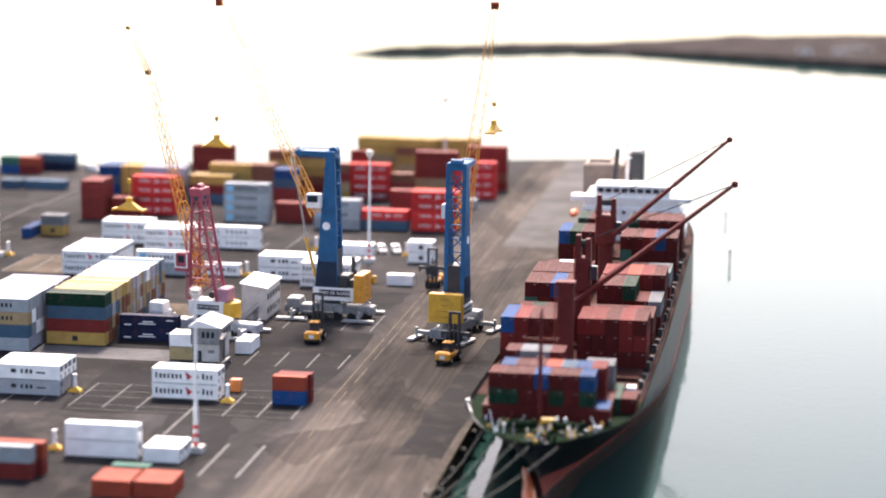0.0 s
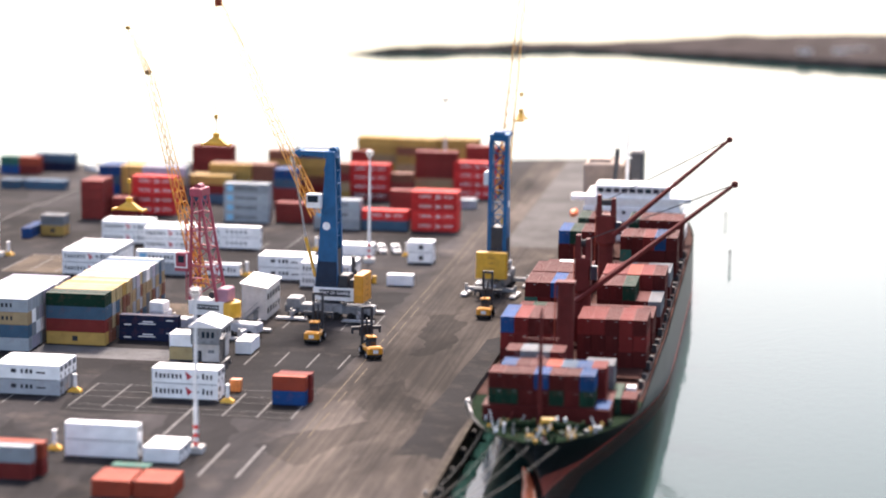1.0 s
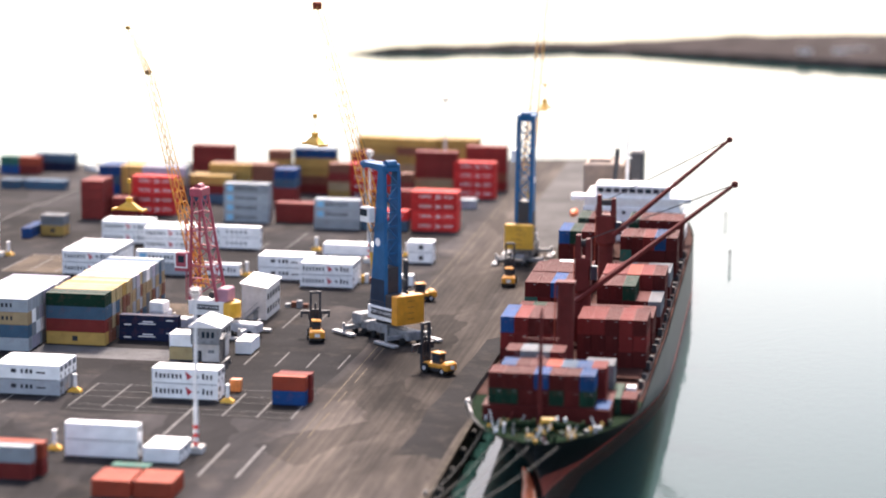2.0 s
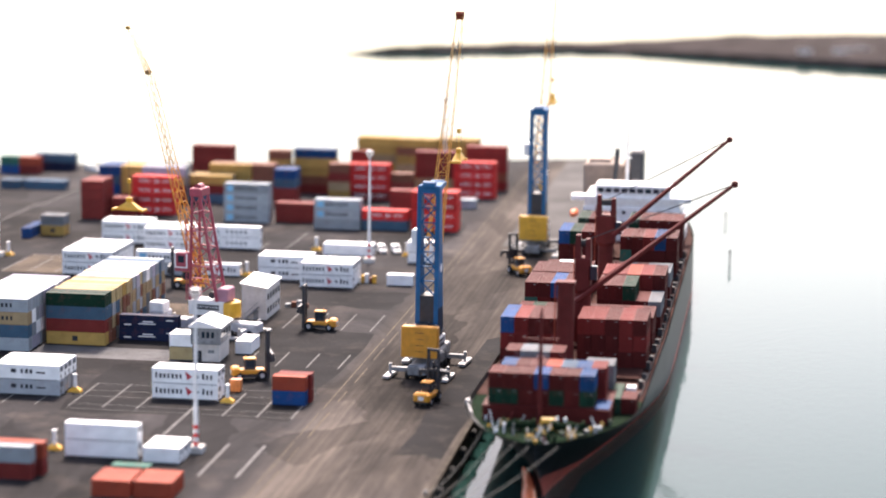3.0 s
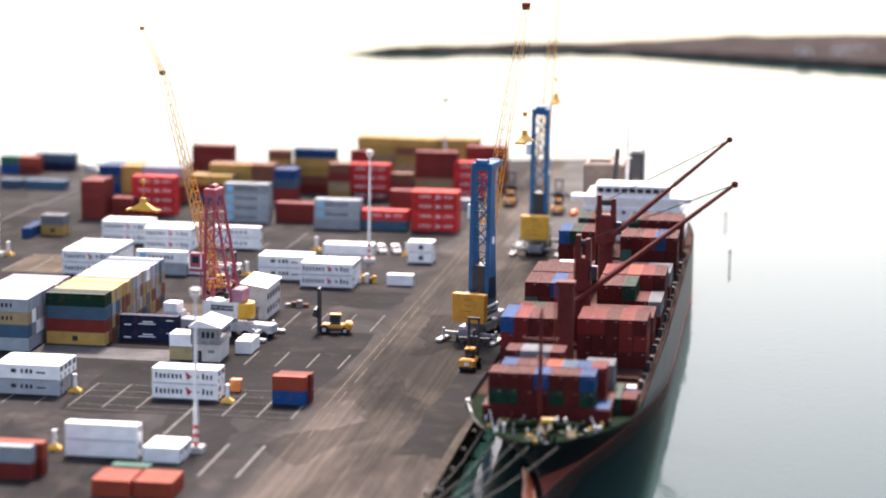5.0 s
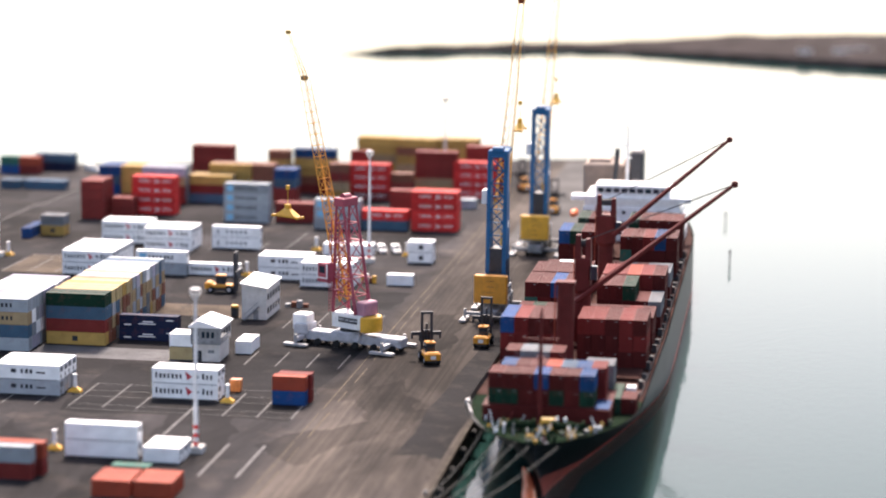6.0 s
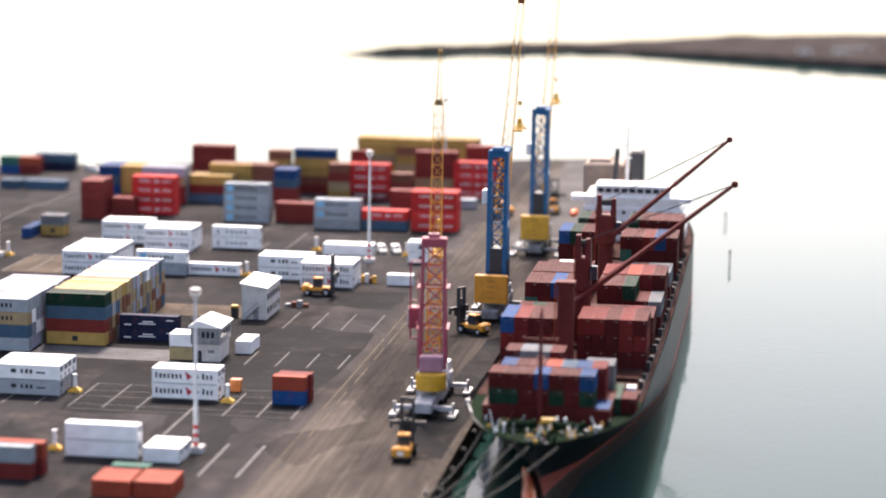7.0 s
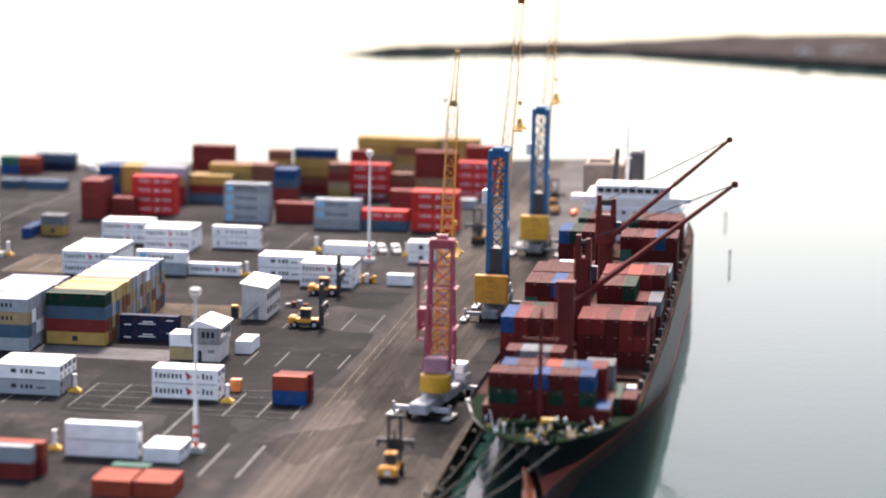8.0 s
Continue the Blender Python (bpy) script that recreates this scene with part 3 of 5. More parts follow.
stack(-124.8, 661.1, L40, STD, ["maroon", "red", "red", "red"], 2, False, "pale")
stack(-112.3, 662.0, L20, STD, ["brown", "maroon", "brown"], 2)
stack(-126.0, 672.0, L20, STD, ["maroon"] * 5, 1)
stack(-130.1, 705.6, L40, STD, ["brown", "gold", "tan", "gold", "gold"], 3)
stack(-117.7, 704.0, L40, STD, ["gold", "tan", "gold", "brown", "gold"], 3)
stack(-105.3, 706.0, L40, STD, ["brown", "gold", "gold", "gold", "gold"], 3)
stack(-107.1, 673.6, L40, STD, ["gold", "tan", "maroon", "maroon", "maroon"], 2)
stack(-95.7, 672.4, L40, STD, ["red"] * 4, 2, False, "pale")
stack(-94.6, 690.0, L40, STD, ["maroon", "brown", "maroon", "maroon", "maroon"], 2)
stack(-92.2, 650.0, L20, 2.6, ["silver"], 2, True)

# ---- the container ship ----
SX, HB = -36.6, 14.6      # middle line and half beam
BOW, STERN, DECK = 355.0, 606.0, 6.6


def hull_half(y, z):
    """Half breadth of the hull at y and height z."""
    t = (z - SEA) / (DECK + 1.2 - SEA)
    t = max(0.0, t)
    tip = BOW + 15.0 * (1 - t) ** 1.2          # raked stem
    run = 27 + 78 * (1 - t)                     # finer at the waterline
    u = max(0.0, min(1.0, (y - tip) / run))
    aft = 1 - 0.35 * max(0.0, (y - 556) / 50) ** 2      # rounded in towards the stern
    return HB * aft * math.sqrt(max(0.0, 1 - (1 - u) ** 2)) ** (1.25 + 1.65 * (1 - t))


def ship_mid(y):
    """The ship lies slightly askew to the quay."""
    return -37.4 + 1.3 * min(1, max(0, (y - 357) / 90))


def ship_strip(low, high, n, tin=0.0):
    """Both sides of the hull between the heights low(y) and high(y)."""
    ys = [BOW + 15 * (i / 16) ** 1.4 for i in range(17)] + [370 + 4 * i for i in range(1, 20)] + [460, 480, 520, 556, 570, 582, 594, STERN]
    s = Shape()
    for side in (-1, 1):
        vs = []
        for k in range(n + 1):
            for y in ys:
                z = low(y) + (high(y) - low(y)) * k / n
                t = max(0.0, (z - SEA) / (DECK + 1.2 - SEA))
                yy = max(y, BOW + 15.0 * max(0.0, 1 - t) ** 1.2 + tin)
                vs.append((ship_mid(yy) + side * max(0.0, hull_half(yy, z) - tin), yy, z))
        m = len(ys)
        quads = [(k * m + i, k * m + i + 1, (k + 1) * m + i + 1, (k + 1) * m + i) for k in range(n) for i in range(m - 1)]
        s.add(vs, quads if side > 0 else [q[::-1] for q in quads])
    return s


ship = thing("container_ship", Matrix(), "dark-hulled container ship with maroon cargo cranes moored at the quay", "ship")


def paint_line(y):
    """Height of the edge between red and black paint: it dips towards the stern."""
    return -0.6 - 2.9 * min(1, max(0, (y - 366) / 24))


upper = ship_strip(paint_line, lambda y: DECK + 0.8, 8)
lower = ship_strip(lambda y: SEA - 2.0, paint_line, 4)
hull = part("hull", upper, M_HULL, ship, "black hull with worn paint")
part("bulwark", ship_strip(lambda y: DECK - 0.3, lambda y: DECK + 0.78, 2, 0.25), M_DARK, ship, "dark inner side of the bulwark")
part("boot_topping", lower, M_BOOT, ship, "red underwater paint above the waterline")
for ob in (hull,):
    for p in ob.data.polygons:
        p.use_smooth = True
ys = [BOW + 0.6 + 13 * (i / 14) ** 1.6 for i in range(15)] + [370, 376, 384, 400, 440, 500, 556, 570, 582, 594, STERN]
sd = Shape()
sd.add([(ship_mid(y) + s * (hull_half(y, DECK) - 0.1), y, DECK) for y in ys for s in (-1, 1)], [(2 * i, 2 * i + 1, 2 * i + 3, 2 * i + 2) for i in range(len(ys) - 1)])
part("deck", sd, M_DECK, ship, "green-painted steel deck")
wy = [391, 400, 410, 425, 450, 500, 556, 570, 582, 594, STERN]
part("side_deck", Shape().add([(ship_mid(y) + s * (hull_half(y, DECK) - 0.3), y, DECK + 0.06) for y in wy for s in (-1, 1)], [(2 * i, 2 * i + 1, 2 * i + 3, 2 * i + 2) for i in range(len(wy) - 1)]), M_SIDEDECK, ship, "dirty brown side deck")
lash = Shape()
for i in range(60):       # lashing bridges, rods and rail stanchions along the outboard side
    y = 393 + 2.6 * i
    x = ship_mid(y) + hull_half(y, DECK) - 0.9
    lash.bar((x, y, DECK), (x, y, DECK + 1.15), 0.06, 0.06, 4)
    if i % 3 == 0:
        lash.box(x - 1.1, x - 0.3, y, y + 1.4, DECK, DECK + 0.9 + 0.5 * (i % 2))
for z in (0.6, 1.1):
    for i in range(59):
        y0, y1 = 393 + 2.6 * i, 395.6 + 2.6 * i
        lash.bar((ship_mid(y0) + hull_half(y0, DECK) - 0.9, y0, DECK + z), (ship_mid(y1) + hull_half(y1, DECK) - 0.9, y1, DECK + z), 0.04, 0.04, 4)
part("side_rail", lash, M_DARK, ship, "dark rail and lashing gear along the side", kind="stuff")
# added ridge on the port bow: sunlight on the red boot paint, as orange colour
M_BOOT_LIT = mat("sunlit_boot_paint", (0.78, 0.19, 0.08), 0.4, 0, 0.2, 0.3, 0.05, 4, 0, (0.5, 0.12, 0.06), 0.4)
rings = []
for x, y, z, r in ((-42.3, 386.0, -4.6, 0.25), (-41.0, 378.0, -3.6, 0.6), (-39.7, 370.0, -2.9, 0.85), (-38.9, 363.5, -3.3, 1.1), (-38.2, 358.0, -5.2, 1.3)):
    rings.append([(x + r * math.cos(a), y, z + 1.2 * r * math.sin(a)) for a in [2 * math.pi * i / 12 for i in range(12)]])
part("sunlit_boot_ridge", Shape().loft(rings), M_BOOT_LIT, ship, "added orange ridge along the port bow, coloured as sunlit boot paint")
part("transom", Shape().box(ship_mid(STERN) - 0.65 * HB, ship_mid(STERN) + 0.65 * HB, STERN - 0.3, STERN, SEA - 1, DECK + 1), M_HULL, ship)
part("hatch_coaming", Shape().box(SX - 11.2, SX + 9.6, 372.8, 388, DECK - 0.2, DECK + 2.5), CMAT["oxblood"], ship, "maroon breakwater and hatch coaming")
for y0, y1 in ((406, 426), (432, 462), (468, 498), (504, 530), (534, 556)):
    part("hatch_cover", Shape().box(SX - 13.2, SX + 12.4, y0, y1, DECK - 0.2, DECK + 0.7), M_SIDEDECK, ship)


def ship_box(x, y, z, length, h, color, single=True):
    container(pose(x, y + length, z, 0, 0, -90), length, h, color, where="lashed on the ship's deck", group="deck cargo containers", single=single)


def ship_bay(x, y, length, h, base, columns):
    """A bay of end-on stacks; columns: colours from the deck up, '' for an empty slot."""
    for i, col in enumerate(columns):
        for k, c in enumerate(col):
            if c:
                ship_box(x + 2.5 * i + rnd.uniform(-0.02, 0.02), y + rnd.uniform(-0.1, 0.1), base + k * h, length, h, c, k == len([q for q in col if q]) - 1 or y < 380 or 412 < y < 416)


m, r, b, o, g, gr = "oxblood", "rust", "blue", "orange", "green", "rust"
B0 = DECK + 2.5
ship_bay(-47.1, 374.3, L20, STD, B0, [(g, m), (g, m), (m, m), (m, b), (g, m), (m, m), (g, "royal")])
ship_bay(-48.3, 380.7, L20, STD, B0, [("", ""), (m, "royal"), (m, m), (m, m), (m, o), (m, "steel"), (m, "royal"), ("rust", "rust")])
ship_bay(-46.0, 388.6, L20, STD, DECK + 0.7, [(m, m, m), (m, m, "darkgrey"), (m, m, "darkgrey"), (m, m, m)])
ship_bay(-32.6, 388.8, L20, HC, DECK + 0.7, [("darkgrey", "darkgrey"), ("darkgrey", "darkgrey")])
ship_bay(-25.75, 381.6, L20, STD, DECK, [(m, )])
part("hatch_lid", Shape().soft(-29.5, -27.15, 373.3, 379.5, 9.05, 9.25, 0.05), CMAT["royal"], ship, "slate blue hatch lid")
part("hatch_box", Shape().soft(-28.25, -25.9, 388.1, 393.0, DECK - 0.1, 9.2, 0.08).soft(-26.95, -25.9, 381.3, 388.1, DECK - 0.1, 9.2, 0.08), CMAT["green"], ship, "dark green hatch box")
part("deck_locker", Shape().soft(-25.5, -23.9, 389.2, 391.4, DECK - 0.1, 9.4, 0.1), M_WHITE, ship, "white deck locker")
B1 = DECK + 0.7
ship_bay(-49.9, 413.0, L40, HC, B1, [(m, r, b), (m, "rust", "rust"), (m, m, m), (m, r, m)])
ship_bay(-36.2, 414.5, L40, HC, B1, [(m, m, "rust"), (m, m, "rust"), (m, m, m), (m, gr, "rust"), (m, gr, m)])
ship_bay(-49.6, 432.5, L40, HC, B1, [(m, m), (m, g), (m, m)])
ship_bay(-36.2, 432.5, L40, HC, B1, [(m, m), (m, m), (m, m), (m, gr), (m, m)])
ship_bay(-49.6, 449.0, L40, HC, B1, [(m, "teal", m), (m, r, m), (m, m, b), (m, m, m)])
ship_bay(-35.6, 449.0, L40, HC, B1, [(m, m, m), (m, m, m), (m, m, g), (m, m, ""), (m, "darkgrey", "")])
ship_bay(-35.6, 462.2, L40, HC, B1, [(m, m, "rust"), (m, m, "rust"), (m, m, "orange"), (m, gr, gr), (m, m, m)])
ship_bay(-49.6, 462.2, L40, HC, B1, [(m, m, m), (m, m, m), (m, m, m), (m, m, m)])
ship_bay(-49.5, 482.0, L40, HC, B1, [(m, m), ("white", "white"), ("white", "white"), (m, m)])
ship_bay(-35.6, 482.0, L40, HC, B1, [(m, m), (m, "navy"), (m, m), (m, "darkgrey"), (m, "darkgrey")])
ship_bay(-49.6, 515.0, L40, HC, B1, [(m, m, b), (m, m, g), (m, m, m), (m, m, m)])
ship_bay(-35.6, 510.0, L40, HC, B1, [(m, "teal", m), (m, m, m), (m, m, gr), (m, m, "royal"), (m, m, m)])
ship_bay(-35.6, 535.0, L40, HC, B1, [(m, m, g), (m, m, m), (m, m, m), (m, m, m), (m, m, m)])
ship_bay(-47.1, 535.0, L40, HC, B1, [(m, m, g), (m, m, m), (m, m, m)])


def ship_crane(y, x, top, spread, jib_from, jib_to):
    s = Shape()
    s.loft([[(x + rr * math.cos(a), y + rr * math.sin(a), z) for a in [2 * math.pi * i / 16 for i in range(16)]] for z, rr in ((DECK - 0.2, 1.6), (top - 11, 1.6), (top - 10.4, 2.0), (top - 10.0, 2.0))])
    part("pedestal", s, M_SHIPRED, ship, "maroon crane pedestal")
    h = Shape().soft(x - spread, x + spread, y - 1.9, y + 1.9, top - 10.0, top - 4.2, 0.3)
    house = part("crane_house", h, M_SHIPRED, ship, "maroon crane house")
    for sx, dz in ((-1, 0.0), (1, -0.7)):
        c = x + sx * (spread - 0.55)
        part("cheek", Shape().loft([[(c - 0.55, y - 1.7, top - 4.3), (c + 0.55, y - 1.7, top - 4.3), (c + 0.55, y + 1.7, top - 4.3), (c - 0.55, y + 1.7, top - 4.3)],
                                    [(c - 0.45, y - 0.9, top + dz), (c + 0.45, y - 0.9, top + dz), (c + 0.45, y + 0.9, top + dz), (c - 0.45, y + 0.9, top + dz)]]), M_SHIPRED, house, "maroon upright cheek plate")
    part("sheave", Shape().bar((x - spread + 0.9, y, top - 1.6), (x + spread - 0.9, y, top - 1.6), 0.7, 0.7, 12), M_DARK, house, "dark rope sheaves")
    part("ladder", Shape().box(x - spread - 0.16, x - spread - 0.02, y - 2.2, y - 1.95, DECK, top - 2.0), CMAT["orange"], house, "faded orange ladder")
    part("cab", Shape().soft(x + spread, x + spread + 1.3, y - 2.2, y - 0.5, top - 8.2, top - 5.6, 0.15), M_GLASS, house, "glazed operator cab")
    j = Shape()
    p, q = Vector(jib_from), Vector(jib_to)
    for dy in (-1.1, 1.1):
        j.bar(p + Vector((0, dy, 0)), q + Vector((0, dy * 0.35, 0)), 0.55, 0.30, 6)
    for i in range(1, 9):
        t = i / 9
        c = p.lerp(q, t)
        w = 1.1 * (1 - t) + 0.38 * t
        j.bar(c + Vector((0, -w, 0)), c + Vector((0, w, 0)), 0.2, 0.2, 5)
    part("jib", j, M_SHIPRED, ship, "maroon twin-beam jib raised outboard")
    apex = Vector((x, y, top - 1.2))
    for dy in (-0.5, 0.5):
        part("hoist_rope", Shape().bar(apex + Vector((0, dy, 0)), q + Vector((0, dy, 0)), 0.05, 0.05, 4), M_DARK, ship)
    part("jib_head", Shape().box(q.x - 0.6, q.x + 0.6, q.y - 0.5, q.y + 0.5, q.z - 0.4, q.z + 0.4).bar((q.x, q.y - 0.6, q.z), (q.x, q.y + 0.6, q.z), 0.6, 0.6, 10), M_SHIPRED, ship)


ship_crane(437.0, -37.3, 27.6, 1.5, (-38.3, 434.4, 15.4), (-9.5, 435.5, 38.2))
ship_crane(503.0, -38.2, 26.0, 2.1, (-36.4, 500.4, 17.8), (-12.4, 504.0, 38.6))

part("deck_post", Shape().bar((-37.9, 409.3, DECK - 0.2), (-37.9, 409.3, 23.0), 1.6, 1.5, 14).box(-39.6, -36.2, 408.0, 410.6, 23.0, 23.6), M_SHIPRED, ship, "maroon crane support post")
part("post_ladder", Shape().box(-39.75, -39.55, 407.6, 407.9, DECK, 23.6), CMAT["orange"], ship, "faded orange ladder")
# foremast, deck house and funnel
M_BEIGE = mat("weathered_beige_paint", (0.26, 0.19, 0.15), 0.75, 0, 0.2, 0.3, 0.05, 5, 0, (0.16, 0.10, 0.07), 0.5)
s = Shape().bar((-38.3, 372.0, DECK), (-38.3, 372.0, 25.6), 0.45, 0.22, 8)
s.box(-41.2, -35.4, 371.85, 372.15, 20.4, 20.7).bar((-40.6, 372, 20.6), (-38.3, 372, 24.8), 0.06).bar((-36.0, 372, 20.6), (-38.3, 372, 24.8), 0.06)
s.box(-38.9, -37.7, 371.5, 372.5, 17.5, 17.65)
part("foremast", s, M_SHIPRED, ship, "maroon foremast with crosstree")
s = Shape()
for k in range(4):
    s.soft(SX - 12.6 + 0.4 * k, SX + 12.6 - 0.4 * k, 562 + 0.3 * k, 580, DECK + 2.7 * k, DECK + 2.7 * k + 2.68, 0.15)
house = part("deckhouse", s, M_WHITE, ship, "white superstructure in several decks")
part("wheelhouse", Shape().soft(SX - 14.8, SX + 14.0, 562.5, 567.5, 16.2, 17.3, 0.15).soft(SX - 9, SX + 9, 563, 572, 17.3, 20.0, 0.2), M_WHITE, ship, "white wheelhouse with bridge wings")
for i in range(9):
    part("window", Shape().box(SX - 8.4 + 1.9 * i, SX - 8.4 + 1.9 * i + 1.5, 562.95, 563.05, 18.2, 19.3), M_GLASS, house)
for k in range(1, 3):
    for i in range(8):
        part("window", Shape().box(SX - 10.8 + 2.8 * i, SX - 10.0 + 2.8 * i, 562 + 0.3 * k - 0.04, 562 + 0.3 * k + 0.04, DECK + 2.7 * k + 1.1, DECK + 2.7 * k + 1.9), M_GLASS, house)
s = Shape().soft(-39.0, -35.7, 586, 594, DECK, 25.0, 0.6)
funnel = part("funnel", s, M_WHITE, ship, "pale funnel with black top")
part("funnel_top", Shape().soft(-39.1, -35.6, 585.9, 594.1, 17.5, 25.5, 0.6), M_BLACK, funnel, "black funnel top")
s = Shape().bar((-38.6, 572, 19.5), (-38.6, 572, 33.5), 0.35, 0.2, 8).box(-40.6, -36.6, 571.9, 572.1, 28.5, 28.8).box(-39.6, -37.6, 571.6, 572.4, 25.5, 25.7)
part("exhaust_stack", Shape().bar((-43.2, 584, DECK), (-41.9, 584, 26.4), 0.75, 0.6, 10), M_BLACK, ship, "black exhaust stack")
part("radar_mast", s, M_WHITE, ship, "white radar mast")
part("aft_house", Shape().soft(-47.6, -39.5, 588, 604, DECK, 20.0, 0.5).soft(-50.6, -40.5, 587, 602, 14.5, 22.0, 0.5).soft(-49.5, -44, 590, 600, 22.0, 22.8, 0.3), M_BEIGE, ship, "beige aft deckhouse")
part("lifeboat", Shape().loft([[(-50.2 + rr * math.cos(a), 556 + yy, 13.6 + 0.9 * rr * math.sin(a)) for a in [2 * math.pi * i / 10 for i in range(10)]] for yy, rr in ((0, 0.25), (0.8, 0.85), (3, 1.05), (5.5, 0.85), (6.4, 0.25))]), mat("lifeboat_orange", (0.75, 0.14, 0.03), 0.45), ship, "bright orange lifeboat")

# forecastle gear: windlass drums, bollards, vents, rails
rg = random.Random(9)
for i in range(2):
    x = SX - 4.5 + 8 * i
    s = Shape().bar((x - 2.2, 366.5, DECK + 1.0), (x + 2.2, 366.5, DECK + 1.0), 0.7, 0.7, 10).box(x - 2.6, x - 2.2, 365.6, 367.4, DECK, DECK + 1.9).box(x + 2.2, x + 2.6, 365.6, 367.4, DECK, DECK + 1.9).soft(x - 0.4, x + 0.4, 367.4, 368.8, DECK, DECK + 1.4, 0.1)
    part("windlass", s, M_DECK, ship, "green mooring windlass")
for i in range(10):
    x, y = SX + rg.uniform(-10, 10), rg.uniform(359.5, 371.5)
    if abs(x - SX) < hull_half(y, DECK) - 1.5:
        for dx in (-0.5, 0.5):
            part("bollard", Shape().bar((x + dx, y, DECK), (x + dx, y, DECK + 0.8), 0.2, 0.2, 8).bar((x + dx, y, DECK + 0.8), (x + dx, y, DECK + 0.95), 0.28, 0.28, 8), CMAT["gold"], ship, "yellow mooring bollard")
for i in range(4):
    x, y = SX + rg.uniform(-8, 8), rg.uniform(362, 371)
    h = rg.uniform(1.2, 2.2)
    part("ventilator", Shape().bar((x, y, DECK), (x, y, DECK + h), 0.15, 0.15, 8).bar((x, y, DECK + h), (x, y, DECK + h + 0.35), 0.3, 0.24, 8), M_WHITE, ship, "white mushroom ventilator")
for i in range(46):      # chains, hatches, fairleads and lockers on the forecastle
    x, y = SX + rg.uniform(-12, 11), rg.uniform(358.0, 373.0)
    if abs(x - SX) < hull_half(y, DECK) - 1.0:
        w, d, h = rg.uniform(0.3, 1.1), rg.uniform(0.3, 1.0), rg.uniform(0.3, 1.3)
        part("deck_fitting", Shape().soft(x - w / 2, x + w / 2, y - d / 2, y + d / 2, DECK, DECK + h, 0.06), rg.choice([M_DECK, M_DECK, CMAT["brown"], M_SHIPRED, M_STEEL, M_DARK, CMAT["gold"]]), ship)
for i in range(9):
    x, y = SX + rg.uniform(-9, 8), rg.uniform(360.5, 371)
    part("derrick_stay", Shape().bar((x, y, DECK), (x + rg.uniform(-1.2, 1.2), y + 0.4, DECK + rg.uniform(1.6, 3.2)), 0.12, 0.09, 6), rg.choice([M_WHITE, M_STEEL, M_SHIPRED]), ship)
M_GEAR = mat("pale_green_deck_gear", (0.06, 0.085, 0.05), 0.7, 0, 0.3, 1.0, 0.1, 4, 0, (0.05, 0.035, 0.02), 0.5)
for i in range(80):      # rollers, chain stoppers, coils and small boxes
    x, y = SX - 0.6 + rg.uniform(-12, 11.5), rg.uniform(357.5, 373.0)
    if abs(x - SX + 0.6) < hull_half(y, DECK) - 0.9:
        w, h = rg.uniform(0.15, 0.35), rg.uniform(0.25, 0.9)
        if i % 2:
            shape = Shape().bar((x - w, y, DECK + w), (x + w, y + rg.uniform(-0.4, 0.4), DECK + w), w, w, 8)
        else:
            shape = Shape().bar((x, y, DECK), (x, y, DECK + h), w * 0.6, w * 0.5, 7).bar((x, y, DECK + h), (x, y, DECK + h + 0.12), w, w, 7)
        part("deck_fitting", shape, rg.choice([M_GEAR, M_GEAR, M_STEEL, M_YELLOW, M_DARK, M_WHITE, M_SHIPRED]), ship)
part("fairlead", Shape().bar((-51.3, 380.8, DECK + 0.9), (-49.6, 373.6, DECK + 0.9), 0.16, 0.16, 6).soft(-51.6, -50.8, 380.2, 381.4, DECK + 0.6, DECK + 1.5, 0.1), M_STEEL, ship, "pale fairlead on the bulwark")
part("winch_drum", Shape().bar((SX - 1.2, 369.5, DECK + 0.9), (SX + 1.2, 369.5, DECK + 0.9), 0.8, 0.8, 10).box(SX - 1.5, SX + 1.5, 369, 370, DECK, DECK + 0.5), M_YELLOW, ship, "yellow winch drum")
M_ROPE = mat("pale_mooring_rope", (0.20, 0.185, 0.16), 0.9, 0, 0.15, 2.0)
for i, (p, q) in enumerate((((-38.0, 354.6, DECK + 0.6), (-53.2, 331.0, 0.35)), ((-40.5, 356.2, DECK + 0.6), (-53.2, 336.0, 0.35)), ((-43.5, 359.4, DECK + 0.6), (-53.2, 340.0, 0.35)), ((-46.5, 363.5, DECK + 0.6), (-53.2, 348.0, 0.35)), ((-33.5, 354.6, DECK + 0.6), (-53.2, 326.0, 0.35)))):
    s = Shape()
    p, q = Vector(p), Vector(q)
    pts = [p.lerp(q, k / 8) - Vector((0, 0, 1.6 * math.sin(math.pi * k / 8))) for k in range(9)]
    for u, w in zip(pts, pts[1:]):
        s.bar(u, w, 0.05, 0.05, 5)
    tagged(part("mooring_rope", s, M_ROPE), "pale mooring rope from the ship's bow to the quay", "rope", "mooring ropes")
    bol = thing("quay_bollard", pose(q.x, q.y, 0.25), "black cast iron bollard on the quay edge", "bollard", "quay bollards")
    part("post", Shape().bar((0, 0, 0), (0, 0, 0.5), 0.3, 0.24, 10).bar((0, 0, 0.5), (0, 0, 0.75), 0.42, 0.38, 10), M_BLACK, bol)

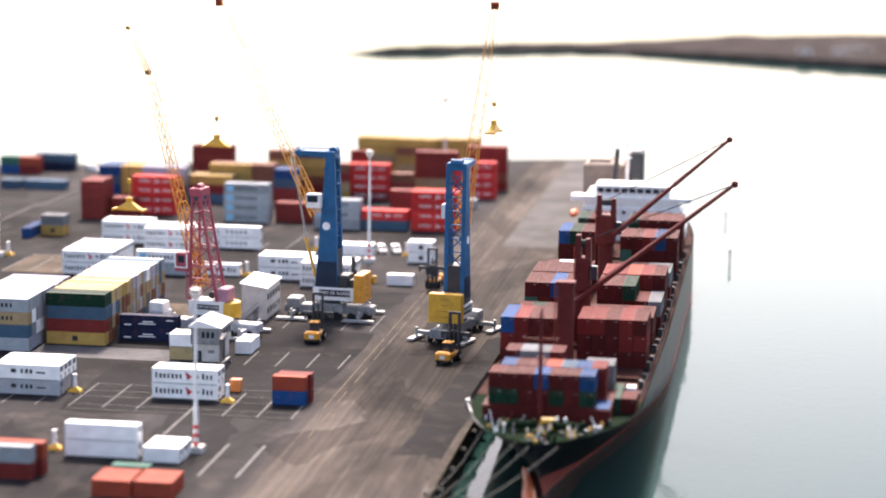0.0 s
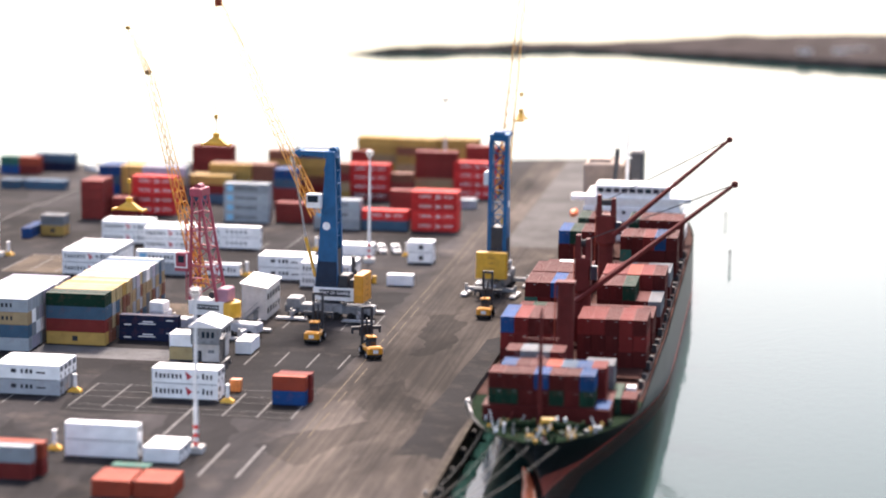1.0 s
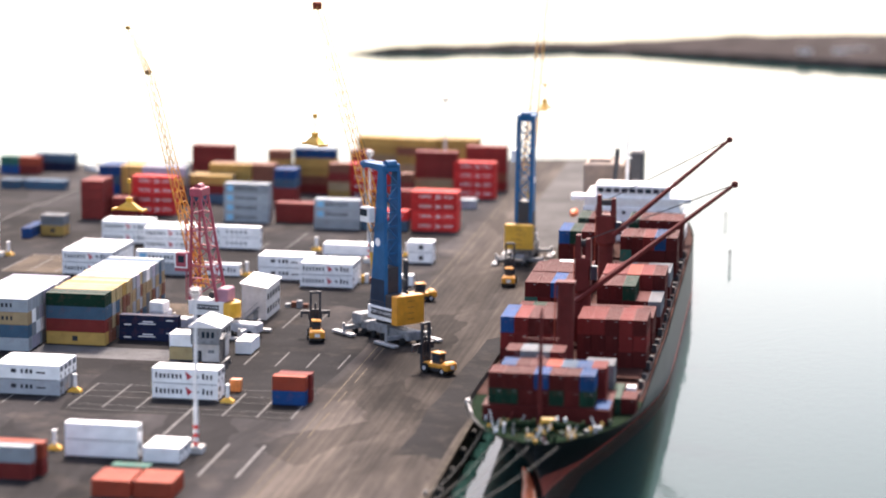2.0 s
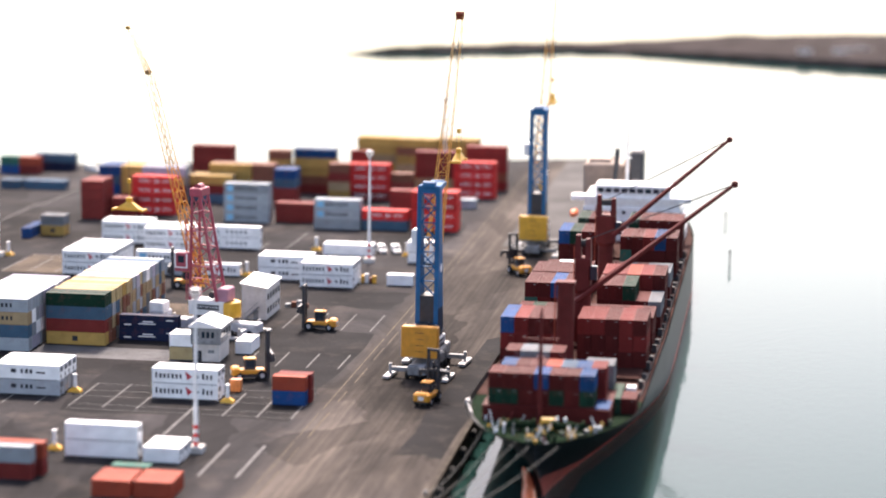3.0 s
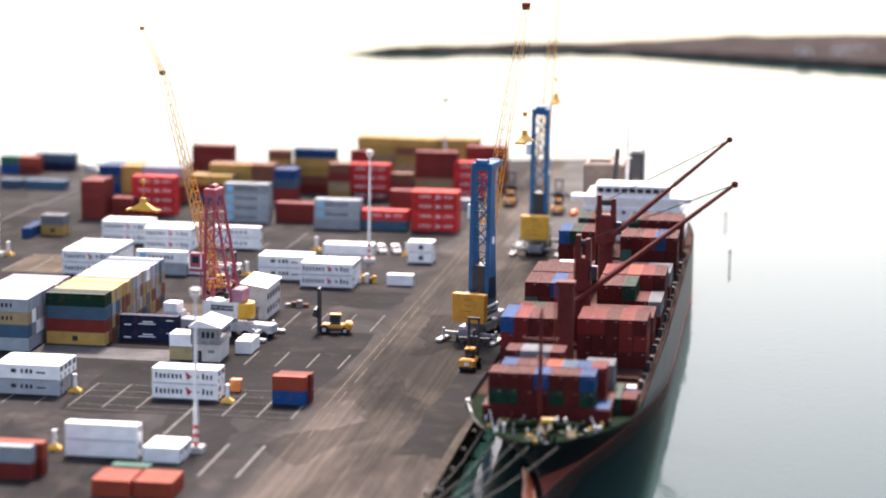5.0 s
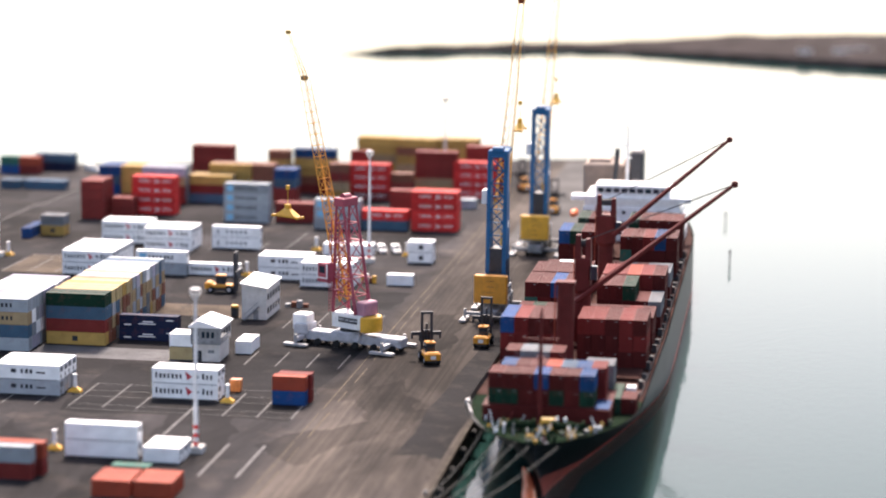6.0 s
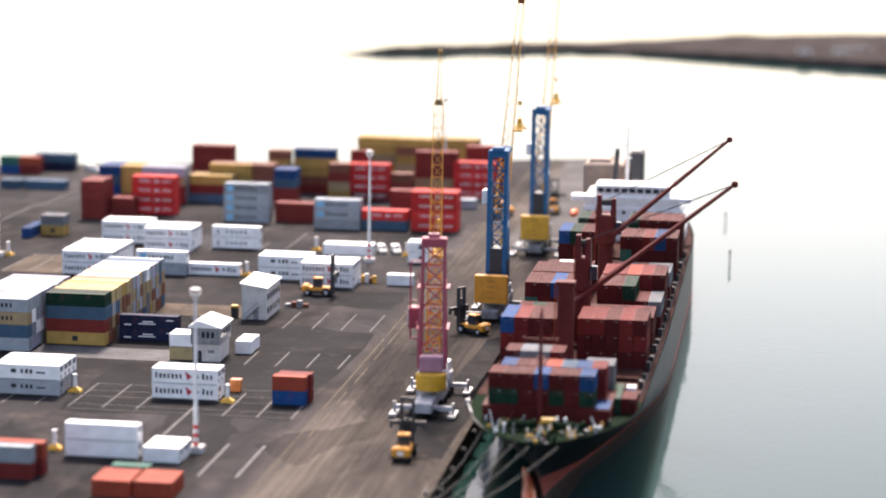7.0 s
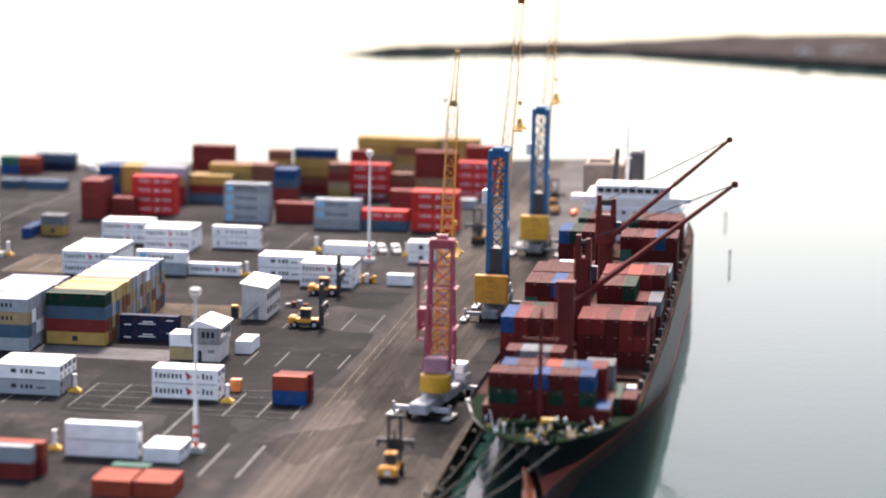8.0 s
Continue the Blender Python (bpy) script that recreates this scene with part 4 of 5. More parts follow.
# ---- breakwater across the bay ----
M_ROCK = mat("dark_breakwater_rock", (0.034, 0.027, 0.026), 0.95, 0, 0.5, 0.05, 0.3, 0.6, 0.3, (0.014, 0.012, 0.008), 0.8, spec=0.03)
s = Shape()
n = 60
rows = []
for i in range(n + 1):
    t = i / n
    x = -236 + 420 * t
    near = 1212 + 72 * math.sin(min(1, t * 2.2) * math.pi * 0.5) - 215 * max(0, t - 0.28)
    u = min(1, max(0, (t - 0.28) / 0.2))
    wide = 0.36 + 0.64 * u * u * (3 - 2 * u)      # a thin mole that widens into the spit
    w = (6 + 250 * t ** 0.8) * wide + 230 * max(0, t - 0.45)
    top = (4.6 * min(1, t * 16) + 1.6 * min(1, t * 2)) * (0.62 + 0.22 * wide) + 3.2 * max(0, t - 0.4) / 0.6
    jit = [noise.noise(Vector((x * 0.05, k * 7.0, 3.0))) for k in range(6)]
    rows.append([(x, near + 2 * jit[0], SEA - 3), (x, near + 5 + 3 * jit[1], SEA + top * 0.6 + jit[2]), (x, near + 10 + w * 0.3, SEA + top + 1.2 * jit[3]), (x, near + w * 0.7, SEA + top * 1.1 + 1.2 * jit[4]), (x, near + w + 12, SEA - 3)])
vs = [p for rw in rows for p in rw]
fs = [(i * 5 + k, (i + 1) * 5 + k, (i + 1) * 5 + k + 1, i * 5 + k + 1) for i in range(n) for k in range(4)]
tagged(part("breakwater", s.add(vs, fs), M_ROCK), "long dark rock breakwater across the bay", "breakwater", kind="structure")
rb = random.Random(2)
M_SHED = mat("dull_grey_cladding", (0.62, 0.60, 0.58), 0.8, 0, 0.2, 0.4)
for i in range(5):
    x, y = 18 + rb.uniform(-16, 17), 1248 + rb.uniform(-2, 14)
    sh = thing("shed", pose(x, y, -1.4), "small pale shed on the far breakwater", "shed", "breakwater sheds")
    w, d, h = rb.uniform(5, 10), rb.uniform(3, 6), rb.uniform(2.2, 3.6)
    part("wall", Shape().box(0, w, 0, d, -3, h), M_SHED, sh)
    part("roof", Shape().loft([[(-0.3, -0.3, h), (w + 0.3, -0.3, h), (w + 0.3, d + 0.3, h), (-0.3, d + 0.3, h)], [(-0.3, d / 2 - 0.1, h + 0.7), (w + 0.3, d / 2 - 0.1, h + 0.7), (w + 0.3, d / 2 + 0.1, h + 0.7), (-0.3, d / 2 + 0.1, h + 0.7)]]), M_PAD, sh)


# ---- yard fixtures ----
def light_mast(x, y, h):
    ob = thing("light_mast", pose(x, y, 0), "tall white floodlight mast with a ringed lamp head", "light mast", "floodlight masts")
    part("foundation", Shape().soft(-1.4, 1.4, -1.4, 1.4, -0.05, 1.1, 0.15), M_CONC, ob, "concrete block at the foot")
    for k in range(6):
        z0, z1 = 1.1 + 0.7 * k, 1.1 + 0.7 * (k + 1)
        part("band", Shape().bar((0, 0, z0), (0, 0, z1), 0.42 - 0.006 * k, 0.414 - 0.006 * k, 12), CMAT["red"] if k % 2 == 0 else M_WHITE, ob, "red warning band" if k % 2 == 0 else "white warning band")
    part("pole", Shape().bar((0, 0, 5.3), (0, 0, h), 0.38, 0.2, 12), M_WHITE, ob)
    head = part("lamp_ring", Shape().bar((0, 0, h - 1.6), (0, 0, h - 0.7), 0.3, 0.75, 12).bar((0, 0, h - 0.7), (0, 0, h - 0.6), 0.9, 0.9, 12).bar((0, 0, h + 0.25), (0, 0, h + 0.33), 0.8, 0.8, 12), M_WHITE, ob)
    for k in range(8):
        a = 2 * math.pi * k / 8
        part("floodlight", Shape().box(-0.22, 0.22, -0.14, 0.14, -0.2, 0.2, pose(0.8 * math.cos(a), 0.8 * math.sin(a), h - 0.2, 30, 0, math.degrees(a) + 90)), M_STEEL, head)


light_mast(-94.6, 368.3, 27.0)
light_mast(-99.7, 557.0, 27.0)
light_mast(-101.1, 692.0, 27.0)
light_mast(-189.6, 546.0, 27.0)


def lines(x0, y0, n, dx, length, width=0.18, mt=None, name="parking_line"):
    for i in range(n):
        tagged(part(name, Shape().box(x0 + dx * i - width / 2, x0 + dx * i + width / 2, y0, y0 + length, -0.05, 0.006), mt or M_LINE), "worn painted line on the asphalt", "road marking", "yard markings", "structure")


lines(-137.4, 396, 5, 6.2, 19, 0.25)
lines(-96.4, 394, 3, 6.1, 18, 0.3)
lines(-90.5, 353.5, 2, 6.1, 21, 0.45)
lines(-102.9, 378.5, 1, 6.1, 22, 0.45)
lines(-102.4, 436, 4, 6.15, 13, 0.25)
lines(-102.8, 473, 4, 6.15, 18, 0.25)
lines(-182.0, 527, 3, 6.3, 19, 0.3)
lines(-148.0, 566, 5, 6.1, 14, 0.25)
lines(-123.5, 573, 1, 6.1, 27, 0.3)
rl = random.Random(4)
for x in (-80.2, -78.6):      # worn lane lines, broken where traffic has rubbed them off
    y = 300.0
    while y < 758:
        run = rl.uniform(14, 45) if x < -80 else rl.uniform(8, 20)
        lines(x + rl.uniform(-0.06, 0.06), y, 1, 1, run, rl.uniform(0.16, 0.26), M_YLINE, "lane_line")
        y += run + (rl.uniform(0.6, 3) if x < -80 else rl.uniform(3, 9))
for x0, y0, x1, y1 in ((-207.6, 600.1, -207.6, 633.6), (-205.9, 629.5, -205.5, 663.7)):
    a = math.degrees(math.atan2(y1 - y0, x1 - x0)) - 90
    n = math.hypot(x1 - x0, y1 - y0)
    tagged(part("lane_line", Shape().box(-0.2, 0.2, 0, n, -0.05, 0.007), M_LINE, m=pose(x0, y0, 0, 0, 0, a)), "worn painted lane line across the yard", "road marking", "yard markings", "structure")
for y in (394.5, 398, 404.5, 409, 414.5):
    tagged(part("parking_line", Shape().box(-125, -83.5, y, y + 0.12, -0.05, 0.0055), M_LINE), "worn painted cross line on the asphalt", "road marking", "yard markings", "structure")

tagged(part("concrete_pad", Shape().box(-71, QX - 0.82, 588, 765, -0.05, 0.009), M_SLAB), "pale concrete slab at the far end of the quay", "pavement", kind="structure")
tagged(part("concrete_pad", Shape().box(-146, -116, 436, 446.5, -0.05, 0.008), M_PAD), "pale worn concrete pad in front of the stacks", "pavement", kind="structure")
tagged(part("concrete_pad", Shape().box(-182, -160, 526, 551, -0.05, 0.0035), M_DUST), "dusty brown marked-out bay in the yard", "pavement", kind="structure")
lines(-160.0, 526.5, 1, 1, 23, 0.3)
tagged(part("parking_line", Shape().box(-182, -166, 549.6, 549.95, -0.05, 0.0062), M_LINE), "worn painted cross line on the asphalt", "road marking", "yard markings", "structure")
tagged(part("concrete_pad", Shape().box(-138, -113.6, 482, 495, -0.05, 0.008), M_DUST), "dusty brown pad beside the office", "pavement", kind="structure")


def repaved(points, label):
    """A patch of newer asphalt with a ragged edge."""
    rr = random.Random(len(points))
    ring = []
    for (x0, y0), (x1, y1) in zip(points, points[1:] + points[:1]):
        for k in range(6):
            ring.append((x0 + (x1 - x0) * k / 6 + rr.uniform(-0.7, 0.7), y0 + (y1 - y0) * k / 6 + rr.uniform(-1.5, 1.5)))
    tagged(part("pavement", Shape().loft([[(x, y, z) for x, y in ring] for z in (-0.05, 0.0025)]), M_TAR), label, "pavement", kind="structure")


repaved([(-126, 392), (-84.5, 392), (-82.5, 470), (-104, 478), (-108, 436), (-127, 432)], "darker repaved asphalt between the stacks and the quay apron")
repaved([(-62, 374), (-53.7, 372), (-53.7, 476), (-60, 470)], "oil-stained dark strip along the quay edge")
repaved([(-108, 500), (-84, 498), (-83, 519), (-107, 516)], "darker repaved strip before the insulated containers")


def site_house(x0, x1, y0, y1, h, slope, name, label):
    ob = thing(name, pose(x0, y0, 0), label, "building")
    w, d = x1 - x0, y1 - y0
    part("wall", Shape().loft([[(0, 0, -0.05), (w, 0, -0.05), (w, d, -0.05), (0, d, -0.05)], [(0, 0, h), (w, 0, h - slope), (w, d, h - slope), (0, d, h)]]), M_WALL, ob)
    part("roof", Shape().loft([[(-0.4, -0.4, h + 0.02), (w + 0.4, -0.4, h - slope + 0.02), (w + 0.4, d + 0.4, h - slope + 0.02), (-0.4, d + 0.4, h + 0.02)], [(-0.4, -0.4, h + 0.25), (w + 0.4, -0.4, h - slope + 0.25), (w + 0.4, d + 0.4, h - slope + 0.25), (-0.4, d + 0.4, h + 0.25)]]), M_ROOF, ob, "pale sheet roof")
    return ob


hs = site_house(-113.3, -108.0, 480.5, 494.0, 7.6, 0.9, "site_office", "two-storey cream site office with a pale lean-to roof")
for k in range(2):
    for i in range(5):
        part("window", Shape().box(5.28, 5.36, 1.0 + 2.6 * i, 2.4 + 2.6 * i, 1.2 + 2.9 * k, 2.5 + 2.9 * k), M_GLASS, hs)
part("door", Shape().box(2.5, 3.6, -0.05, 0.02, 0, 2.1), M_GREY, hs)
st = Shape()
for i in range(10):       # outside stair up the front wall
    st.box(0.6 + 0.32 * i, 0.95 + 0.32 * i, -1.0, -0.02, 0.3 * i, 0.3 * i + 0.12)
st.loft([[(0.5, yy, 0.9), (0.5, yy, 1.05), (3.8, yy, 4.05), (3.8, yy, 3.9)] for yy in (-1.0, -0.94)])
part("stair", st, M_GREY, hs, "grey outside stair")
hs = thing("control_hut", pose(-113.2, 437.0, 0), "two-storey hut with a grey upper room on a cream base", "building")
part("lower_wall", Shape().box(0.5, 5.6, 0.3, 8.5, -0.05, 3.4), M_WALL, hs, "cream lower wall")
up = part("upper_wall", Shape().box(0, 5.8, 0, 9.2, 3.4, 6.7), M_GREY, hs, "grey upper wall")
part("roof", Shape().loft([[(-0.4, -0.4, 6.7), (6.2, -0.4, 6.7), (6.2, 9.6, 6.7), (-0.4, 9.6, 6.7)], [(-0.4, -0.4, 6.95), (6.2, -0.4, 6.85), (6.2, 9.6, 6.85), (-0.4, 9.6, 6.95)], [(1.6, -0.4, 8.1), (1.9, -0.4, 8.1), (1.9, 9.6, 8.1), (1.6, 9.6, 8.1)]]), M_ROOF, hs, "pale pitched sheet roof")
for i in range(3):
    part("window", Shape().box(2.2 + 0.95 * i, 2.75 + 0.95 * i, -0.05, 0.02, 4.7, 5.9), M_GLASS, up)
for i in range(4):
    part("window", Shape().box(5.78, 5.86, 1.0 + 2.0 * i, 2.2 + 2.0 * i, 4.7, 5.9), M_GLASS, up)
part("door", Shape().box(1.2, 2.1, 0.24, 0.32, 0, 2.1), M_DARK, hs)
part("notice", Shape().box(3.4, 4.6, 0.24, 0.31, 1.7, 2.3), M_GREY, hs)
stack(-117.6, 437.5, L20 * 0.75, 2.6, ["cream", "white"], 2, True)
stack(-106.5, 446.0, 3.2, 2.5, ["white"], 3)


# ---- mobile harbour cranes ----
def text_mesh(body, size):
    cu = bpy.data.curves.new("lettering", "FONT")
    cu.body, cu.size, cu.align_x, cu.align_y, cu.extrude = body, size, "CENTER", "CENTER", 0.01
    ob = bpy.data.objects.new("lettering", cu)
    scene.collection.objects.link(ob)
    me = bpy.data.meshes.new_from_object(ob.evaluated_get(bpy.context.evaluated_depsgraph_get()))
    bpy.data.objects.remove(ob)
    return me


def undercarriage(ob, half, reach, pad, coat):
    """Chassis along y with wheels and four outriggers."""
    part("chassis", Shape().soft(-1.7, 1.7, -half, half, 1.1, 2.9, 0.2).soft(-2.4, 2.4, -3.2, 3.2, 1.6, 3.4, 0.2).soft(-2.2, 2.2, half - 3.4, half - 0.4, 2.2, 4.2, 0.2), coat, ob, "grey box chassis")
    n = 6
    for i in range(n):
        for sx in (-1, 1):
            y = -half + 1.6 + (2 * half - 3.2) * i / (n - 1)
            part("wheel", Shape().wheel((sx * 2.1, y, 0.75), 0.75, 0.7), M_TYRE, ob)
    for sx in (-1, 1):
        for sy in (-1, 1):
            y = sy * (half - 2.4)
            arm = part("outrigger", Shape().box(min(sx * 1.7, sx * reach), max(sx * 1.7, sx * reach), y - 0.45, y + 0.45, 1.2, 2.0), coat, ob)
            part("jack", Shape().bar((sx * reach, y, 0.7), (sx * reach, y, 2.6), 0.3, 0.3, 8), M_STEEL, arm)
            part("support_pad", Shape().soft(sx * reach - 0.7, sx * reach + 0.7, y - pad, y + pad, 0.3, 0.8, 0.12), M_STEEL, arm, "long pale support pad")


def sign(ob, x, y, z, w, side, size=0.92):
    """A dark name board on a white panel, facing side (+1: +x, -1: -x)."""
    rz = 90 * side
    board = part("name_board", Shape().box(-w / 2, w / 2, -0.03, 0.03, -0.78 * size, 0.78 * size), M_INK, ob, "black name board", pose(x, y, z, 0, 0, rz))
    me = text_mesh("PORT OF NAPIER", size)
    me.materials.append(M_MARKWHITE)
    part("lettering", me, M_MARKWHITE, ob, "white lettering", pose(x + side * 0.05, y, z, 90, 0, rz), "stuff")


def spreader(length):
    """A lifting frame along y, its sling apex and rope block above z = 0."""
    a = length / 2
    s = Shape()
    for y in (-a, a - 0.45):
        s.box(-1.15, 1.15, y, y + 0.45, -0.75, -0.3)
    for x in (-0.55, 0.2):
        s.box(x, x + 0.35, -a + 0.45, a - 0.45, -0.7, -0.32)
    s.loft([[(-0.9, -a * 0.75, -0.3), (0.9, -a * 0.75, -0.3), (0.9, a * 0.75, -0.3), (-0.9, a * 0.75, -0.3)], [(-0.5, -0.7, 1.0), (0.5, -0.7, 1.0), (0.5, 0.7, 1.0), (-0.5, 0.7, 1.0)]])
    s.soft(-0.5, 0.5, -0.6, 0.6, 1.0, 2.0, 0.15)
    s.bar((0, 0, 2.0), (0, 0, 5.0), 0.07, 0.07, 5)
    return s.soft(-0.35, 0.35, -0.35, 0.35, 5.0, 5.9, 0.12)


def blue_crane(m, slab):
    """A harbour crane whose boom points along its own +y."""
    ob = thing("harbour_crane", m, "blue mobile harbour crane with a yellow lattice boom", "crane", "blue harbour cranes")
    undercarriage(ob, 9.6, 5.6, 3.4, M_GREY)
    part("slew_ring", Shape().bar((0, 0, 3.3), (0, 0, 4.2), 2.2, 2.2, 20), M_BLACK, ob)
    deck = part("machinery_house", Shape().soft(-2.6, 2.6, -6.0, 3.2, 4.2, 6.9, 0.15), M_WHITE, ob, "white machinery house")
    part("counterweight", Shape().soft(-3.5, 3.5, -8.0, -6.02, 4.1, 10.0, 0.15), slab, deck, "yellow slab counterweight")
    for i in range(4):
        part("vent_slot", Shape().box(-0.8, 0.8, -8.04, -7.98, 5.2 + 1.2 * i, 5.3 + 1.2 * i), CMAT["brown"], deck)
    part("winch_house", Shape().soft(-2.2, 2.2, -4.4, -2.2, 6.9, 9.6, 0.15), M_BLACK, deck, "black winch gear")
    # tower: two tapering side plates with cross bracing
    z0, z1 = 6.9, 34.4
    for sx in (-1, 1):
        s = Shape()
        x0, x1 = sx * 1.35, sx * 2.2
        s.loft([[(min(x0, x1), -2.1, z0), (max(x0, x1), -2.1, z0), (max(x0, x1), 2.9, z0), (min(x0, x1), 2.9, z0)],
                [(min(x0, x1), -1.9, z0 + 10), (max(x0, x1), -1.9, z0 + 10), (max(x0, x1), 2.0, z0 + 10), (min(x0, x1), 2.0, z0 + 10)],
                [(min(x0, x1), -1.3, z1), (max(x0, x1), -1.3, z1), (max(x0, x1), 0.6, z1), (min(x0, x1), 0.6, z1)]])
        leg = part("tower_leg", s, M_BLUE, deck, "blue tapering tower leg")
        part("emblem", Shape().bar((sx * 2.18, 0.4, 20.0), (sx * 2.225, 0.4, 20.0), 0.85, 0.85, 20), M_MARKWHITE, deck, "round white emblem")
    s = Shape().box(-1.35, 1.35, -1.95, 2.5, z0, z0 + 8.0)
    part("tower_base", s, M_BLACK, deck, "dark tower base")
    for sx in (-1, 1):       # dark blue panels over the lowest part of the tower sides
        x0, x1 = sorted((sx * 2.2, sx * 2.24))
        part("lower_panel", Shape().loft([[(x0, -2.0, z0 + 0.05), (x1, -2.0, z0 + 0.05), (x1, 2.8, z0 + 0.05), (x0, 2.8, z0 + 0.05)], [(x0, -1.9, z0 + 5.5), (x1, -1.9, z0 + 5.5), (x1, 2.3, z0 + 5.5), (x0, 2.3, z0 + 5.5)]]), M_NAVY, deck, "dark navy panel low on the tower side")
        rail = Shape()
        for z in (7.4, 7.9):
            rail.bar((sx * 2.5, -5.8, z), (sx * 2.5, 3.0, z), 0.05, 0.05, 4)
        for k in range(6):
            rail.bar((sx * 2.5, -5.8 + 1.76 * k, 6.9), (sx * 2.5, -5.8 + 1.76 * k, 7.9), 0.05, 0.05, 4)
        part("handrail", rail, M_BLACK, deck, "dark deck handrail")
    part("generator", Shape().soft(-1.9, 1.9, -5.9, -4.6, 6.9, 8.7, 0.15).bar((1.2, -5.2, 8.7), (1.2, -5.2, 10.4), 0.22, 0.22, 8), M_BLACK, deck, "black generator with an exhaust pipe")
    for i in range(7):
        a, b = z0 + 8 + 2.8 * i, z0 + 10.8 + 2.8 * i
        sgn = 1 if i % 2 else -1
        part("brace", Shape().bar((-1.4 * sgn, -1.6, a), (1.4 * sgn, -1.55, b), 0.16, 0.16, 5), M_BLUE, deck)
        part("brace", Shape().bar((-1.4, -1.6, b), (1.4, -1.6, b), 0.14, 0.14, 5), M_BLUE, deck)
        part("brace", Shape().bar((1.4 * sgn, 1.2, a), (-1.4 * sgn, 1.1, b), 0.12, 0.12, 5), M_BLUE, deck)
    part("tower_head", Shape().soft(-2.2, 2.2, -1.3, 1.2, z1, z1 + 1.5, 0.2).loft([[(-1.9, 1.0, z1 + 0.1), (1.9, 1.0, z1 + 0.1), (1.9, 1.0, z1 + 1.4), (-1.9, 1.0, z1 + 1.4)], [(-1.5, 7.6, z1 + 0.6), (1.5, 7.6, z1 + 0.6), (1.5, 7.6, z1 + 1.3), (-1.5, 7.6, z1 + 1.3)]]).bar((-1.2, 6.8, z1 + 0.8), (1.2, 6.8, z1 + 0.8), 0.8, 0.8, 14).bar((-1.2, -0.6, z1 + 1.4), (1.2, -0.6, z1 + 1.4), 0.9, 0.9, 14), M_BLUE, deck, "blue tower head with rope sheaves")
    cab = part("cab", Shape().soft(-3.9, -2.25, 1.2, 4.4, 24.0, 27.0, 0.2), M_WHITE, deck, "white glazed crane cab")
    part("window", Shape().box(-3.75, -2.4, 4.38, 4.46, 24.5, 26.6), M_GLASS, cab)
    part("window", Shape().box(-3.96, -3.88, 1.8, 4.1, 25.2, 26.6), M_GLASS, cab)
    s = lattice(Shape(), (0, 3.0, 22.0), (0, 24.8, 66.0), 2.6, 2.2, 1.3, 1.1, 18, 0.15, 0.06)
    part("boom", s, M_BOOM, deck, "yellow lattice boom")
    part("boom_head", Shape().bar((-0.8, 25.0, 66.6), (0.8, 25.0, 66.6), 0.6, 0.6, 12).box(-0.7, 0.7, 24.4, 25.6, 65.6, 66.2), CMAT["orange"], deck, "faded orange boom head")
    s = Shape().bar((0, 3.4, 8.6), (0, 5.6, 17.0), 0.36, 0.36, 10)
    cyl = part("luffing_cylinder", s, M_YELLOW, deck, "yellow luffing cylinder")
    part("piston_rod", Shape().bar((0, 5.6, 17.0), (0, 8.6, 34.6), 0.22, 0.22, 8), M_STEEL, cyl)
    for dx in (-0.5, 0.5):
        part("hoist_rope", Shape().bar((dx, 6.8, 35.3), (dx, 25.0, 67.2), 0.04, 0.04, 4), M_DARK, deck)
        part("hoist_rope", Shape().bar((dx, 25.6, 66.2), (dx, 25.6, 41.0), 0.04, 0.04, 4), M_DARK, deck)
    hook = part("spreader", spreader(6.2), M_YELLOW, deck, "yellow container spreader on its ropes", pose(0, 25.6, 36.5))
    for side in (-1, 1):
        sign(deck, side * 2.66, -1.6, 5.75, 6.9, side)
    return ob, deck, hook


